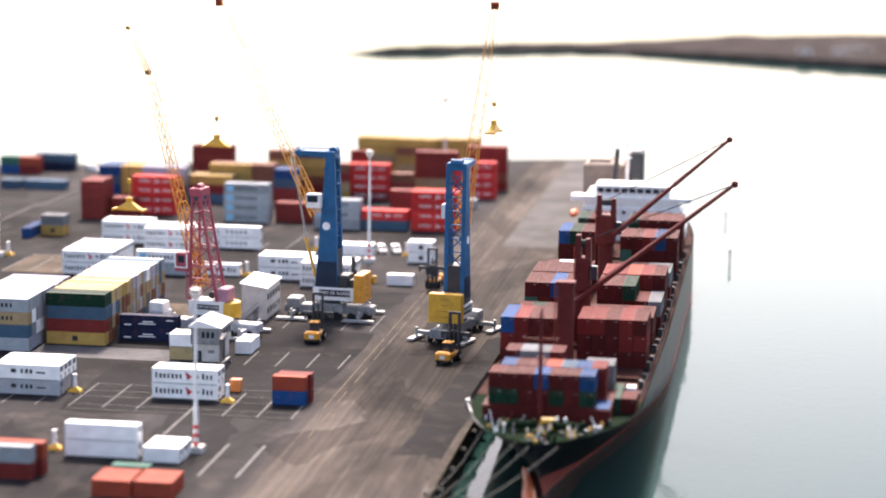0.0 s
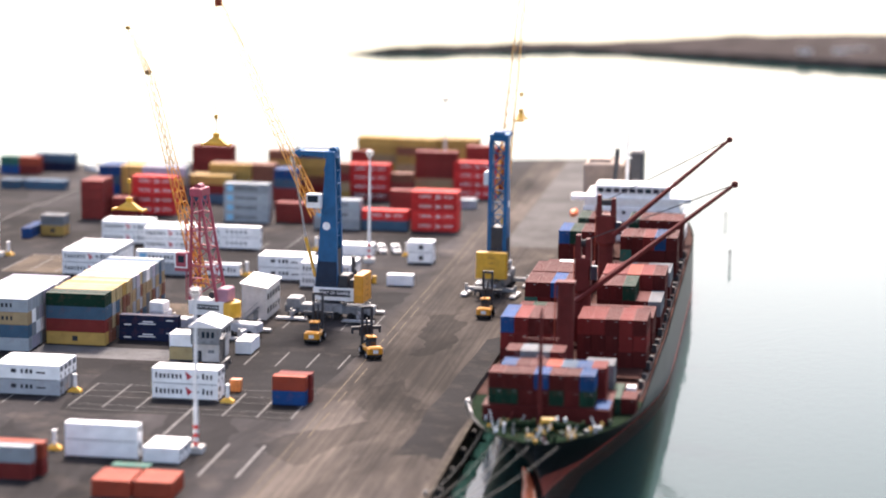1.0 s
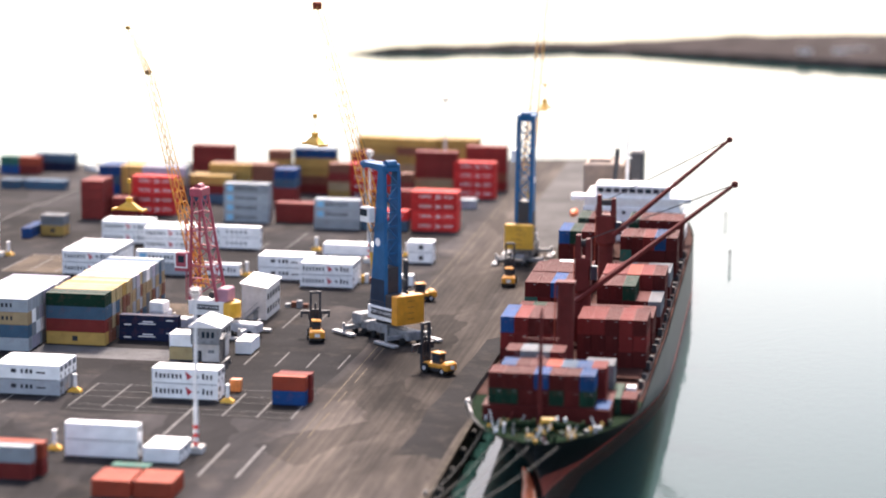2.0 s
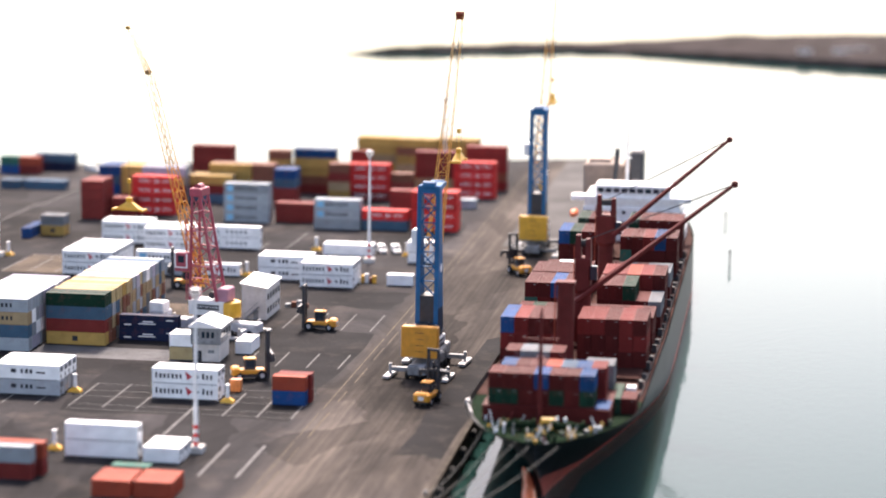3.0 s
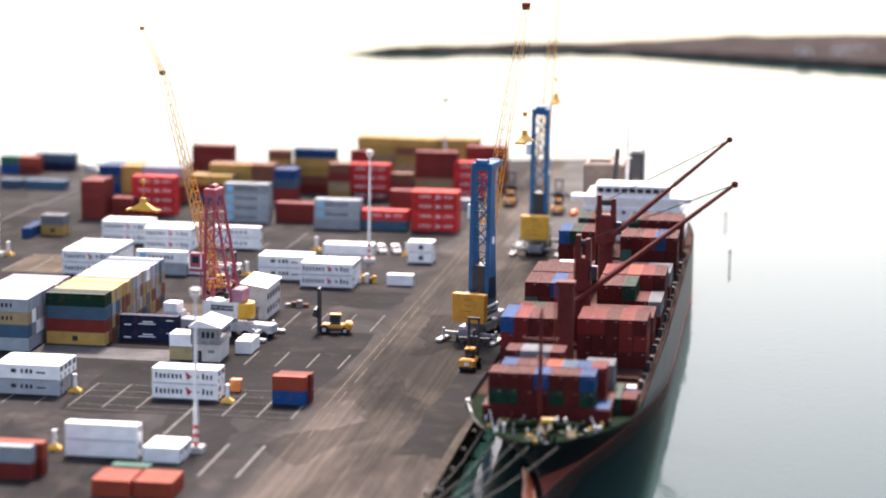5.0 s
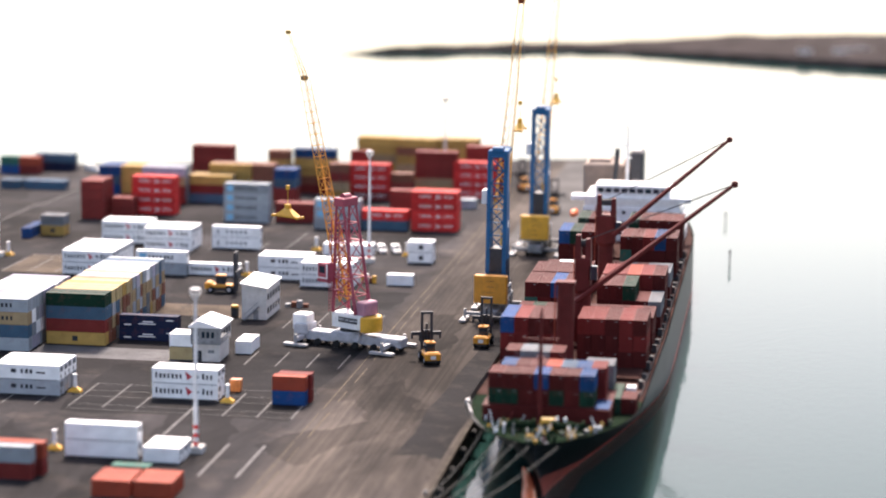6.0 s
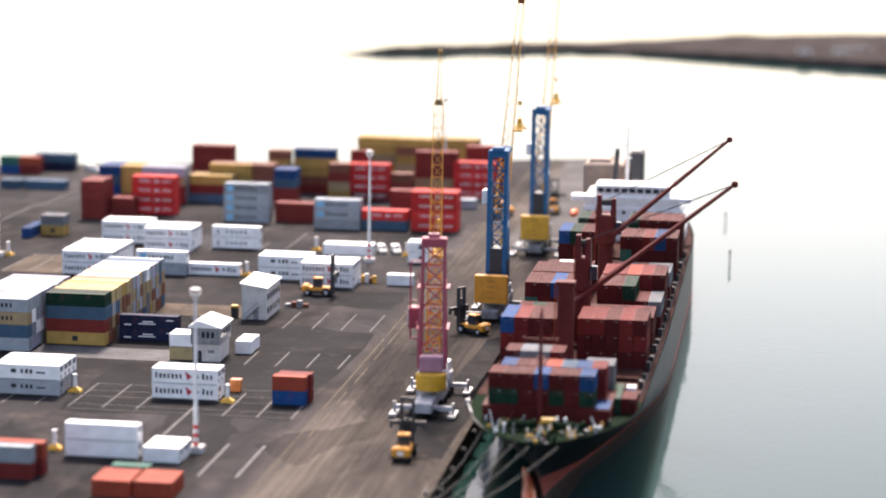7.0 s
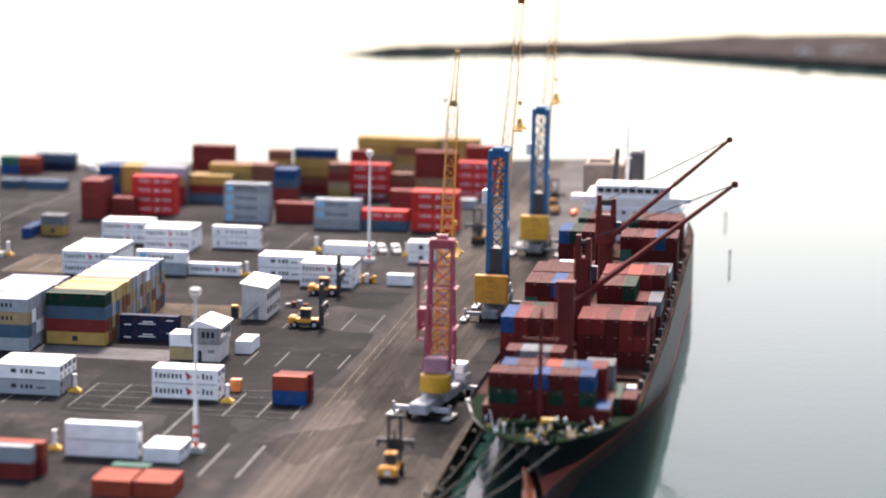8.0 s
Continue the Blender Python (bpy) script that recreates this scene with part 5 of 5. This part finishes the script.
def red_crane(m):
    ob = thing("harbour_crane", m, "red lattice-towered harbour crane with a yellow boom", "crane")
    undercarriage(ob, 12.0, 5.2, 2.6, M_PALE)
    part("slew_ring", Shape().bar((0, 0, 3.3), (0, 0, 4.2), 2.1, 2.1, 20), M_BLACK, ob)
    deck = part("machinery_house", Shape().soft(-2.3, 2.3, -5.0, 3.0, 4.2, 7.2, 0.2), M_WHITE, ob, "white machinery house")
    part("counterweight", Shape().loft([[(2.75 * c * math.cos(a), -5.02 - 2.5 * c * math.sin(a), z) for a in [math.pi * k / 14 for k in range(15)]] for z, c in ((3.9, 0.94), (4.2, 1.0), (6.7, 1.0), (7.0, 0.94))]), M_YELLOW, deck, "rounded yellow counterweight")
    part("hood", Shape().soft(-2.1, 2.1, -5.6, -3.2, 7.2, 9.9, 0.25), M_MAUVE, deck, "faded mauve machinery hood")
    part("power_pack", Shape().soft(-1.7, 1.7, 9.0, 12.2, 2.9, 6.0, 0.2), M_WHITE, ob, "white power pack on the chassis")
    z1 = 28.6
    tops = {(-1, -1): (-1.9, 0.4), (1, -1): (1.9, 0.4), (-1, 1): (-1.9, 2.2), (1, 1): (1.9, 2.2)}
    feet = {(-1, -1): (-2.3, -3.4), (1, -1): (2.3, -3.4), (-1, 1): (-2.3, 2.6), (1, 1): (2.3, 2.6)}
    for k in tops:
        part("tower_leg", Shape().bar((*feet[k], 7.2), (*tops[k], z1), 0.36, 0.26, 8), M_RED, deck, "dusty red tower leg")
    at = lambda k, t: Vector((*feet[k], 7.2)).lerp(Vector((*tops[k], z1)), t)
    loop = [(-1, -1), (1, -1), (1, 1), (-1, 1)]
    for i in range(6):
        for j in range(4):
            a, b = loop[j], loop[(j + 1) % 4]
            t0, t1 = i / 6, (i + 1) / 6
            part("brace", Shape().bar(at(a, t0), at(b, t1), 0.13, 0.13, 5), M_RED, deck)
            part("brace", Shape().bar(at(a, t1), at(b, t1), 0.14, 0.14, 5), M_RED, deck)
    for z, y0, y1 in ((14.2, -2.6, 3.6), (21.4, -1.2, 3.2)):
        for xx in (-2.9, 2.3):
            part("platform", Shape().box(xx, xx + 0.6, y0, y1, z, z + 0.12).box(xx, xx + 0.06, y0, y1, z + 0.9, z + 0.98), M_RED, deck, "red service walkway")
    part("tower_head", Shape().soft(-2.3, 2.3, 0.0, 2.7, z1, z1 + 1.6, 0.2).bar((-1.0, 1.4, z1 + 1.6), (1.0, 1.4, z1 + 1.6), 0.8, 0.8, 12), M_RED, deck)
    lad = Shape()
    for dx in (-2.9, -2.3):
        lad.bar((dx, 3.2, 7.2), (dx, 3.2, 24.0), 0.08, 0.08, 4)
    for i in range(24):
        lad.bar((-2.9, 3.2, 7.5 + 0.68 * i), (-2.3, 3.2, 7.5 + 0.68 * i), 0.05, 0.05, 4)
    part("ladder", lad, M_RED, deck)
    part("rope_winch", Shape().bar((-1.2, -1.8, 8.2), (1.2, -1.8, 8.2), 0.7, 0.7, 12), M_BLACK, deck)
    part("side_stair", Shape().box(-4.2, -2.6, -0.6, 1.6, 12.0, 12.1).bar((-4.1, -0.5, 12.2), (-4.1, -0.5, 26.0), 0.12, 0.12, 5).bar((-4.1, 1.5, 12.2), (-4.1, 1.5, 26.0), 0.12, 0.12, 5).bar((-4.1, -0.5, 26.0), (-2.0, -0.5, 26.0), 0.1, 0.1, 5).bar((-4.1, 1.5, 26.0), (-2.0, 1.5, 26.0), 0.1, 0.1, 5).bar((-4.1, -0.5, 19.0), (-2.1, -0.5, 19.0), 0.1, 0.1, 5), M_RED, deck, "red side stair frame")
    cab = part("cab", Shape().soft(-4.6, -2.5, 2.0, 5.0, 13.4, 17.2, 0.2), M_RED, deck, "dusty red crane cab with pale window frames")
    part("window", Shape().box(-4.2, -2.9, 4.98, 5.06, 14.8, 16.6), M_GLASS, cab)
    part("window", Shape().box(-4.66, -4.58, 2.8, 4.2, 15.2, 16.6), M_GLASS, cab)
    part("window_frame", Shape().box(-4.7, -4.56, 2.1, 2.35, 14.2, 17.0).box(-4.7, -4.56, 4.65, 4.9, 14.2, 17.0).box(-4.7, -4.56, 2.1, 4.9, 14.1, 14.35), M_WHITE, cab, "pale window frame")
    part("window", Shape().box(-1.2, 1.2, 12.18, 12.26, 3.8, 5.4), M_GLASS, ob)
    foot, knuckle, tip = Vector((0, 0.8, 9.5)), Vector((0, 12.6, 53.0)), Vector((0, 17.0, 62.0))
    boom = part("boom", lattice(Shape(), foot, knuckle, 2.4, 2.0, 1.7, 1.2, 20, 0.22, 0.11), M_BOOM, deck, "orange-yellow lattice boom")
    part("knuckle", Shape().soft(-0.6, 0.6, 12.2, 13.1, 52.7, 53.7, 0.2).bar((-0.7, 12.7, 53.2), (0.7, 12.7, 53.2), 0.45, 0.45, 12), CMAT["tan"], boom, "dusty tan knuckle of the boom")
    part("fly_jib", lattice(Shape(), knuckle, tip, 1.0, 0.9, 0.5, 0.5, 6, 0.10, 0.04), M_BOOM, boom, "slim orange-yellow fly jib")
    part("jib_head", Shape().bar((-0.4, 17.2, 62.1), (0.4, 17.2, 62.1), 0.4, 0.4, 10), CMAT["gold"], boom)
    for dx in (-0.3, 0.3):
        part("hoist_rope", Shape().bar((dx, 17.2, 61.9), (dx, 17.2, 31.2), 0.03, 0.03, 4), M_DARK, deck)
        part("hoist_rope", Shape().bar((dx, 1.4, 30.6), (dx, 12.7, 53.8), 0.03, 0.03, 4), M_DARK, deck)
    part("spreader", spreader(7.0), M_YELLOW, deck, "yellow container spreader on its ropes", pose(0, 17.2, 25.2))
    for side in (-1, 1):
        sign(deck, side * 2.36, -1.4, 5.9, 5.0, side, 0.68)
    return ob, deck


def forklift(m):
    """A container lift truck; its mast stands at +y."""
    ob = thing("forklift", m, "yellow container lift truck with a tall black mast", "forklift", "container lift trucks")
    body = part("body", Shape().soft(-1.3, 1.3, -3.4, 2.4, 1.25, 2.0, 0.2).soft(-1.55, 1.55, -4.0, -2.3, 1.0, 2.5, 0.35), M_AMBER, ob, "orange-yellow bonnet and counterweight")
    part("frame", Shape().box(-1.1, 1.1, -3.6, 2.7, 0.5, 1.25), M_BLACK, ob, "black chassis frame")
    part("grille", Shape().box(-0.5, 0.5, -4.05, -3.98, 1.2, 1.9), M_WHITE, body)
    cab = part("cab", Shape().soft(-0.85, 0.85, -1.5, 0.6, 2.0, 3.9, 0.15), M_BLACK, ob, "black-framed glazed cab")
    part("cab_roof", Shape().soft(-0.95, 0.95, -1.6, 0.7, 3.9, 4.1, 0.08), M_AMBER, cab, "yellow cab roof")
    part("beacon", Shape().bar((0, -1.2, 4.1), (0, -1.2, 4.45), 0.12, 0.1, 8), M_BOOM, cab)
    for y0, y1, x0, x1 in ((-1.56, -1.48, -0.65, 0.65), (0.58, 0.66, -0.65, 0.65), (-1.2, 0.3, 0.83, 0.9), (-1.2, 0.3, -0.9, -0.83)):
        part("window", Shape().box(x0, x1, y0, y1, 2.5, 3.7), M_GLASS, cab)
    for sx in (-1, 1):
        for y, r, c, w in ((1.7, 0.95, 1.25, 1.0), (-2.6, 0.78, 1.2, 0.7)):
            wh = part("wheel", Shape().wheel((sx * c, y, r), r, w), M_TYRE, ob)
            part("rim", Shape().bar((sx * (c + w / 2 - 0.08), y, r), (sx * (c + w / 2 + 0.03), y, r), r * 0.52, r * 0.46, 12), M_PALE, wh, "pale wheel rim")
        part("mast_rail", Shape().box(sx * 0.95 - 0.22, sx * 0.95 + 0.22, 2.6, 3.2, 0.3, 9.4), M_BLACK, ob)
    for z in (2.2, 5.2, 8.9):
        part("mast_crossbar", Shape().box(-0.95, 0.95, 2.7, 3.1, z, z + 0.5), M_BLACK, ob)
    part("lift_cylinder", Shape().bar((0, 2.9, 0.5), (0, 2.9, 7.0), 0.25, 0.2, 8), M_BLACK, ob)
    part("spreader", Shape().box(-3.0, 3.0, 3.25, 3.75, 4.6, 5.3).box(-1.4, 1.4, 3.2, 3.7, 3.4, 4.6).box(-3.0, -2.6, 3.3, 3.9, 3.9, 4.6).box(2.6, 3.0, 3.3, 3.9, 3.9, 4.6), M_BLACK, ob, "black lifting frame")
    return ob


# ---- the rest of the containers, in one mesh ----
def join_rest():
    names = sorted({c for _, _, _, c, _ in REST})
    vs, fs, mi = [], [], []
    for m, length, h, color, reefer in REST:
        for me in container_meshes(length, h, reefer)[:2]:
            k = len(vs)
            vs += [tuple(m @ v.co) for v in me.vertices]
            for p in me.polygons:
                fs.append([k + i for i in p.vertices])
                mi.append(names.index(color))
    me = bpy.data.meshes.new("stacked_containers")
    me.from_pydata(vs, [], fs)
    for c in names:
        me.materials.append(CMAT[c])
    me.polygons.foreach_set("material_index", mi)
    tagged(new("stacked_containers", me), "mixed coloured containers deep inside the stacks", "containers", kind="stuff")


join_rest()


# ---- small things in the yard ----
def cone_marker(x, y, label="yellow pyramid-shaped yard marker with a white cap"):
    ob = thing("yard_marker", pose(x, y, 0), label, "marker", "yard markers")
    part("base", Shape().loft([[(-1.2, -0.9, 0), (1.2, -0.9, 0), (1.2, 0.9, 0), (-1.2, 0.9, 0)], [(-1.1, -0.8, 0.35), (1.1, -0.8, 0.35), (1.1, 0.8, 0.35), (-1.1, 0.8, 0.35)], [(-0.35, -0.35, 0.9), (0.35, -0.35, 0.9), (0.35, 0.35, 0.9), (-0.35, 0.35, 0.9)]]), M_YELLOW, ob)
    part("cap", Shape().bar((0, 0, 0.9), (0, 0, 3.0), 0.38, 0.3, 8).bar((0, 0, 3.0), (0, 0, 3.3), 0.45, 0.45, 8), M_WHITE, ob)


for x, y in ((-98.0, 404.4), (-127.2, 407.2), (-124.3, 532.4), (-117.8, 365.5), (-115.7, 571.8), (-92.2, 568.5), (-187.6, 548.0)):
    cone_marker(x, y)


def van(m):
    ob = thing("van", m, "white delivery van parked in the yard", "van", "parked vans")
    prof = [(-2.3, 0.4), (2.3, 0.4), (2.3, 1.1), (1.5, 1.25), (0.9, 2.0), (-2.2, 2.05)]
    body = part("body", Shape().loft([[(x, yy, z) for x, z in prof] for yy in (0.85, -0.85)]), M_WHITE, ob)
    part("windscreen", Shape().loft([[(1.53, yy, 1.28), (1.58, yy, 1.30), (0.99, yy, 2.0), (0.93, yy, 1.95)] for yy in (0.72, -0.72)]), M_GLASS, ob)
    for yy in (-0.88, 0.85):
        part("side_window", Shape().box(-1.7, 0.7, yy, yy + 0.03, 1.3, 1.85), M_GLASS, ob)
    for xx in (-1.5, 1.5):
        for yy in (-0.8, 0.8):
            part("wheel", Shape().wheel((xx, yy, 0.35), 0.35, 0.22, "y"), M_TYRE, ob)


van(pose(-99.0, 571.0, 0, 0, 0, -70))
van(pose(-95.6, 571.6, 0, 0, 0, -70))
van(pose(-213.0, 702.3, 0, 0, 0, -20))
van(pose(-206.5, 699.8, 0, 0, 0, -20))

ob = thing("skip_bin", pose(-98.6, 413.7, 0), "open orange steel skip bin on the asphalt", "bin")
part("body", Shape().loft([[(-0.9, -0.8, 0), (0.9, -0.8, 0), (0.9, 0.8, 0), (-0.9, 0.8, 0)], [(-1.0, -0.9, 2.2), (1.0, -0.9, 2.2), (1.0, 0.9, 2.2), (-1.0, 0.9, 2.2)]]), mat("skip_orange_paint", (0.62, 0.20, 0.05), 0.5, 0, 0.15, 1.0, 0.1, 4, 0, RUST, 0.4), ob)
part("rim", Shape().box(-1.05, 1.05, -0.95, -0.85, 2.1, 2.25).box(-1.05, 1.05, 0.85, 0.95, 2.1, 2.25), M_DARK, ob)
ob = thing("fuel_tank", pose(-115.4, 483.0, 0), "small yellow and black fuel tank beside the office", "tank")
part("tank", Shape().bar((0, 0, 0.2), (0, 0, 2.1), 0.85, 0.85, 14), M_DARK, ob)
part("lid", Shape().bar((0, 0, 2.1), (0, 0, 2.5), 0.9, 0.8, 14), M_YELLOW, ob)
ob = thing("equipment_pallets", pose(-106.6, 496.0, 0), "weathered pallets of gear beside the office", "pallets")
for i in range(4):
    part("crate", Shape().soft(-0.6 + 1.3 * i, 0.5 + 1.3 * i, -0.6 + 0.4 * (i % 2), 0.6 + 0.4 * (i % 2), 0, 0.8 + 0.4 * ((i * 7) % 3), 0.05), CMAT["brown"] if i % 2 else M_GREY, ob)
ob = thing("equipment_pallets", pose(-95.6, 529.0, 0), "rusty frames and gear round the mast foot", "pallets")
for i in range(5):
    part("crate", Shape().soft(-1.8 + 0.9 * i, -1.0 + 0.9 * i, -0.5 + 0.5 * (i % 2), 0.6 + 0.5 * (i % 2), 0, 1.2 + 0.5 * ((i * 7) % 3), 0.05), M_YELLOW if i % 3 == 1 else (CMAT["brown"] if i % 2 else M_WHITE), ob)
# buoys and a marker pile out in the bay
for x, y, h in ((-13.8, 601.4, 3.2), (-17.0, 674.0, 2.4)):
    ob = thing("channel_marker", pose(x, y, SEA), "slim dark navigation marker standing in the water", "marker")
    part("pile", Shape().bar((0, 0, -2), (0, 0, h), 0.22, 0.18, 8), M_DARK, ob)
    part("top_mark", Shape().bar((0, 0, h), (0, 0, h + 1.0), 0.4, 0.1, 8), M_DARK, ob)
# fenders along the quay
for i in range(22):
    y = 330 + 13 * i
    ob = thing("fender", pose(QX + 0.4, y, -1.2), "black rubber fender on the quay face", "fender", "quay fenders")
    part("tyre", Shape().bar((0, -1.0, 0), (0, 1.0, 0), 0.55, 0.55, 10), M_TYRE, ob)


crane_a, slew_a, hook_a = blue_crane(pose(-66.3, 472.6, 0), M_YELLOW)
crane_b, slew_b, hook_b = blue_crane(pose(-95.3, 486.5, 0), M_AMBER)
crane_r, slew_r = red_crane(pose(-117.0, 464, 0))
first = forklift(pose(-64, 447, 0))
trucks = [first] + [copy_thing(first, pose(-64 + 9 * i, 447, 0)) for i in range(1, 5)]


def motions():
    def go(ob, rows):
        walk(ob, [(t, pose(x, y, 0, 0, 0, a)) for t, x, y, a in rows])
    go(crane_a, [(0.0, -66.3, 472.6, -16), (0.5, -64.0, 496.4, -10), (1.0, -64.3, 525.5, -5), (1.5, -63.0, 550.0, -3), (1.7, -63.2, 558.0, -3), (2.8, -61.8, 581.0, -1), (3.5, -61.1, 583.0, 0), (8.0, -61.1, 583.0, 0)])
    go(crane_b, [(0.0, -95.3, 486.5, 88), (1.0, -95.3, 486.5, 88), (1.2, -93.5, 484.5, 84), (1.5, -89.5, 480.0, 74), (1.7, -86.0, 477.0, 65), (2.3, -74.0, 456.0, 26), (2.8, -67.8, 443.5, -1), (3.4, -66.2, 431.5, -8), (3.6, -66.6, 433.0, -12), (4.0, -65.8, 447.5, -20), (4.5, -61.8, 461.0, -17), (4.7, -61.4, 465.0, -15), (5.8, -60.9, 495.0, -3), (6.2, -60.8, 496.0, -2), (8.0, -60.8, 496.0, -2)])
    go(crane_r, [(0.0, -117.0, 464.5, 80), (4.7, -117.0, 464.5, 80), (5.0, -114.0, 464.5, 80), (5.8, -92.5, 460.5, 80), (6.0, -85.5, 457.0, 74), (6.2, -79.0, 450.0, 60), (6.5, -70.2, 441.0, 25), (6.8, -63.7, 419.1, 8), (7.0, -61.7, 410.1, 0), (7.3, -60.9, 392.2, -8), (7.5, -61.1, 388.8, -10), (7.7, -61.1, 393.0, -10), (8.0, -60.2, 409.0, -10)])
    turn = lambda ob, rows: walk(ob, [(t, pose(0, 0, 0, 0, 0, a)) for t, a in rows])
    turn(slew_a, [(0.0, 7), (0.5, 4), (1.0, 1), (1.5, -1), (2.8, -1), (3.5, -1), (5.0, -2.5), (8.0, -2.5)])
    turn(slew_b, [(0.0, -4), (1.0, -3), (1.5, 0), (1.7, 0), (2.8, 1), (3.4, 1), (4.0, -1.5), (4.7, -1), (5.8, -1), (8.0, -1)])
    turn(slew_r, [(0.0, 0), (5.0, 0), (5.8, -2), (6.0, -15), (6.2, -17.5), (6.4, -9), (6.6, 4), (6.8, 6), (7.0, 6), (7.3, 7), (7.5, 10), (7.7, 10), (8.0, 10)])
    lift = lambda ob, rows: walk(ob, [(t, pose(0, 25.6, z)) for t, z in rows])
    lift(hook_a, [(0.0, 40.0), (0.8, 38.0), (1.5, 35.4), (8.0, 35.4)])
    lift(hook_b, [(0.0, 36.2), (1.0, 36.6), (1.5, 37.6), (4.0, 38.0), (8.0, 38.0)])
    go(trucks[0], [(0.0, -64.0, 447.1, -12), (0.2, -62.9, 457.2, -8), (0.5, -61.8, 470.2, -4), (1.0, -63.0, 494.6, 0), (1.5, -61.9, 518.7, 0), (1.7, -62.8, 525.6, 2), (2.8, -61.9, 546.3, 20), (3.2, -62.5, 550.0, 50), (3.5, -63.4, 552.4, 60), (3.8, -70.9, 564.6, 40), (4.0, -77.2, 601.7, 5), (4.3, -79.1, 633.4, 0), (4.7, -78.2, 648.7, 0), (6.0, -77.0, 690.0, 20), (6.6, -77.0, 670.0, 90), (7.2, -77.6, 620.0, 160), (7.6, -77.4, 594.2, 178), (8.0, -77.4, 592.0, 180)])
    go(trucks[1], [(0.0, -93.6, 461.6, 0), (1.7, -93.6, 461.6, 0), (2.3, -93.8, 466.0, 45), (2.8, -94.4, 471.5, 84), (3.2, -95.7, 473.1, 90), (4.7, -95.7, 473.1, 90), (5.2, -86.0, 466.0, 95), (5.8, -71.0, 453.8, 62), (6.0, -67.8, 446.3, 20), (6.2, -64.6, 427.4, 4), (6.5, -62.6, 400.0, 0), (6.8, -61.1, 380.9, -2), (7.0, -60.4, 371.6, 0), (7.2, -60.6, 360.3, 0), (7.4, -60.1, 352.6, 0), (7.5, -60.2, 352.9, 0), (7.7, -60.2, 354.9, 0), (7.9, -60.2, 356.3, 0), (8.0, -60.4, 359.0, 0)])
    go(trucks[2], [(0.0, -79.2, 528.0, 178), (0.2, -79.7, 521.0, 176), (0.4, -77.5, 483.0, 176), (0.5, -75.4, 467.8, 165), (0.6, -74.4, 452.4, 95), (0.7, -79.0, 449.6, 20), (0.8, -80.8, 452.2, -18), (0.9, -80.7, 451.1, -12), (1.0, -80.0, 449.3, 25), (1.1, -77.2, 448.2, 62), (1.2, -73.4, 447.6, 84), (1.3, -70.8, 446.6, 84), (1.5, -67.7, 447.4, 86), (1.7, -66.4, 445.0, 80), (2.3, -63.5, 428.0, 30), (2.8, -62.4, 418.2, -4), (3.2, -63.0, 404.3, -12), (3.5, -63.3, 399.9, -10), (3.8, -63.2, 407.0, 30), (4.0, -65.7, 411.0, -4), (4.3, -60.7, 427.2, -30), (4.7, -59.0, 435.1, -6), (5.8, -59.5, 463.6, -2), (6.2, -59.3, 464.8, -2), (6.5, -60.0, 470.5, 0), (6.8, -58.9, 460.0, 0), (7.0, -63.4, 475.7, 60), (7.3, -85.5, 466.2, 88), (7.4, -93.0, 470.0, 10), (7.5, -99.0, 474.0, -70), (7.7, -97.8, 474.5, -88), (8.0, -97.8, 474.5, -90)])
    go(trucks[3], [(0.0, -104.6, 415.6, -90), (2.8, -104.6, 415.6, -90), (3.0, -98.0, 424.0, -70), (3.2, -87.7, 444.8, -84), (3.4, -81.6, 473.1, 10), (3.5, -80.3, 479.5, 0), (3.8, -81.2, 518.0, 0), (4.0, -80.6, 548.0, 0), (4.15, -74.0, 602.0, -12), (4.3, -62.0, 646.1, 0), (6.0, -64.0, 647.6, 0), (8.0, -64.0, 647.6, 0)])
    go(trucks[4], [(0.0, -97.7, 510.0, -90), (1.2, -97.7, 510.0, -90), (1.4, -88.1, 512.1, -90), (1.5, -82.0, 516.0, -94), (1.6, -77.8, 516.6, -140), (1.7, -74.4, 516.0, 178), (2.0, -80.0, 509.0, 115), (2.3, -98.0, 506.0, 90), (2.8, -126.0, 511.0, 85), (3.1, -138.0, 515.0, 120), (3.3, -143.0, 517.0, 195), (3.5, -143.1, 518.0, -90), (4.0, -126.8, 512.8, -90), (4.7, -124.8, 509.9, -90), (6.2, -124.4, 510.1, -90), (6.5, -118.0, 511.0, -88), (6.8, -102.8, 511.3, -90), (7.3, -102.5, 511.3, -90), (7.7, -98.6, 511.8, -90), (8.0, -101.3, 511.6, -90)])


motions()
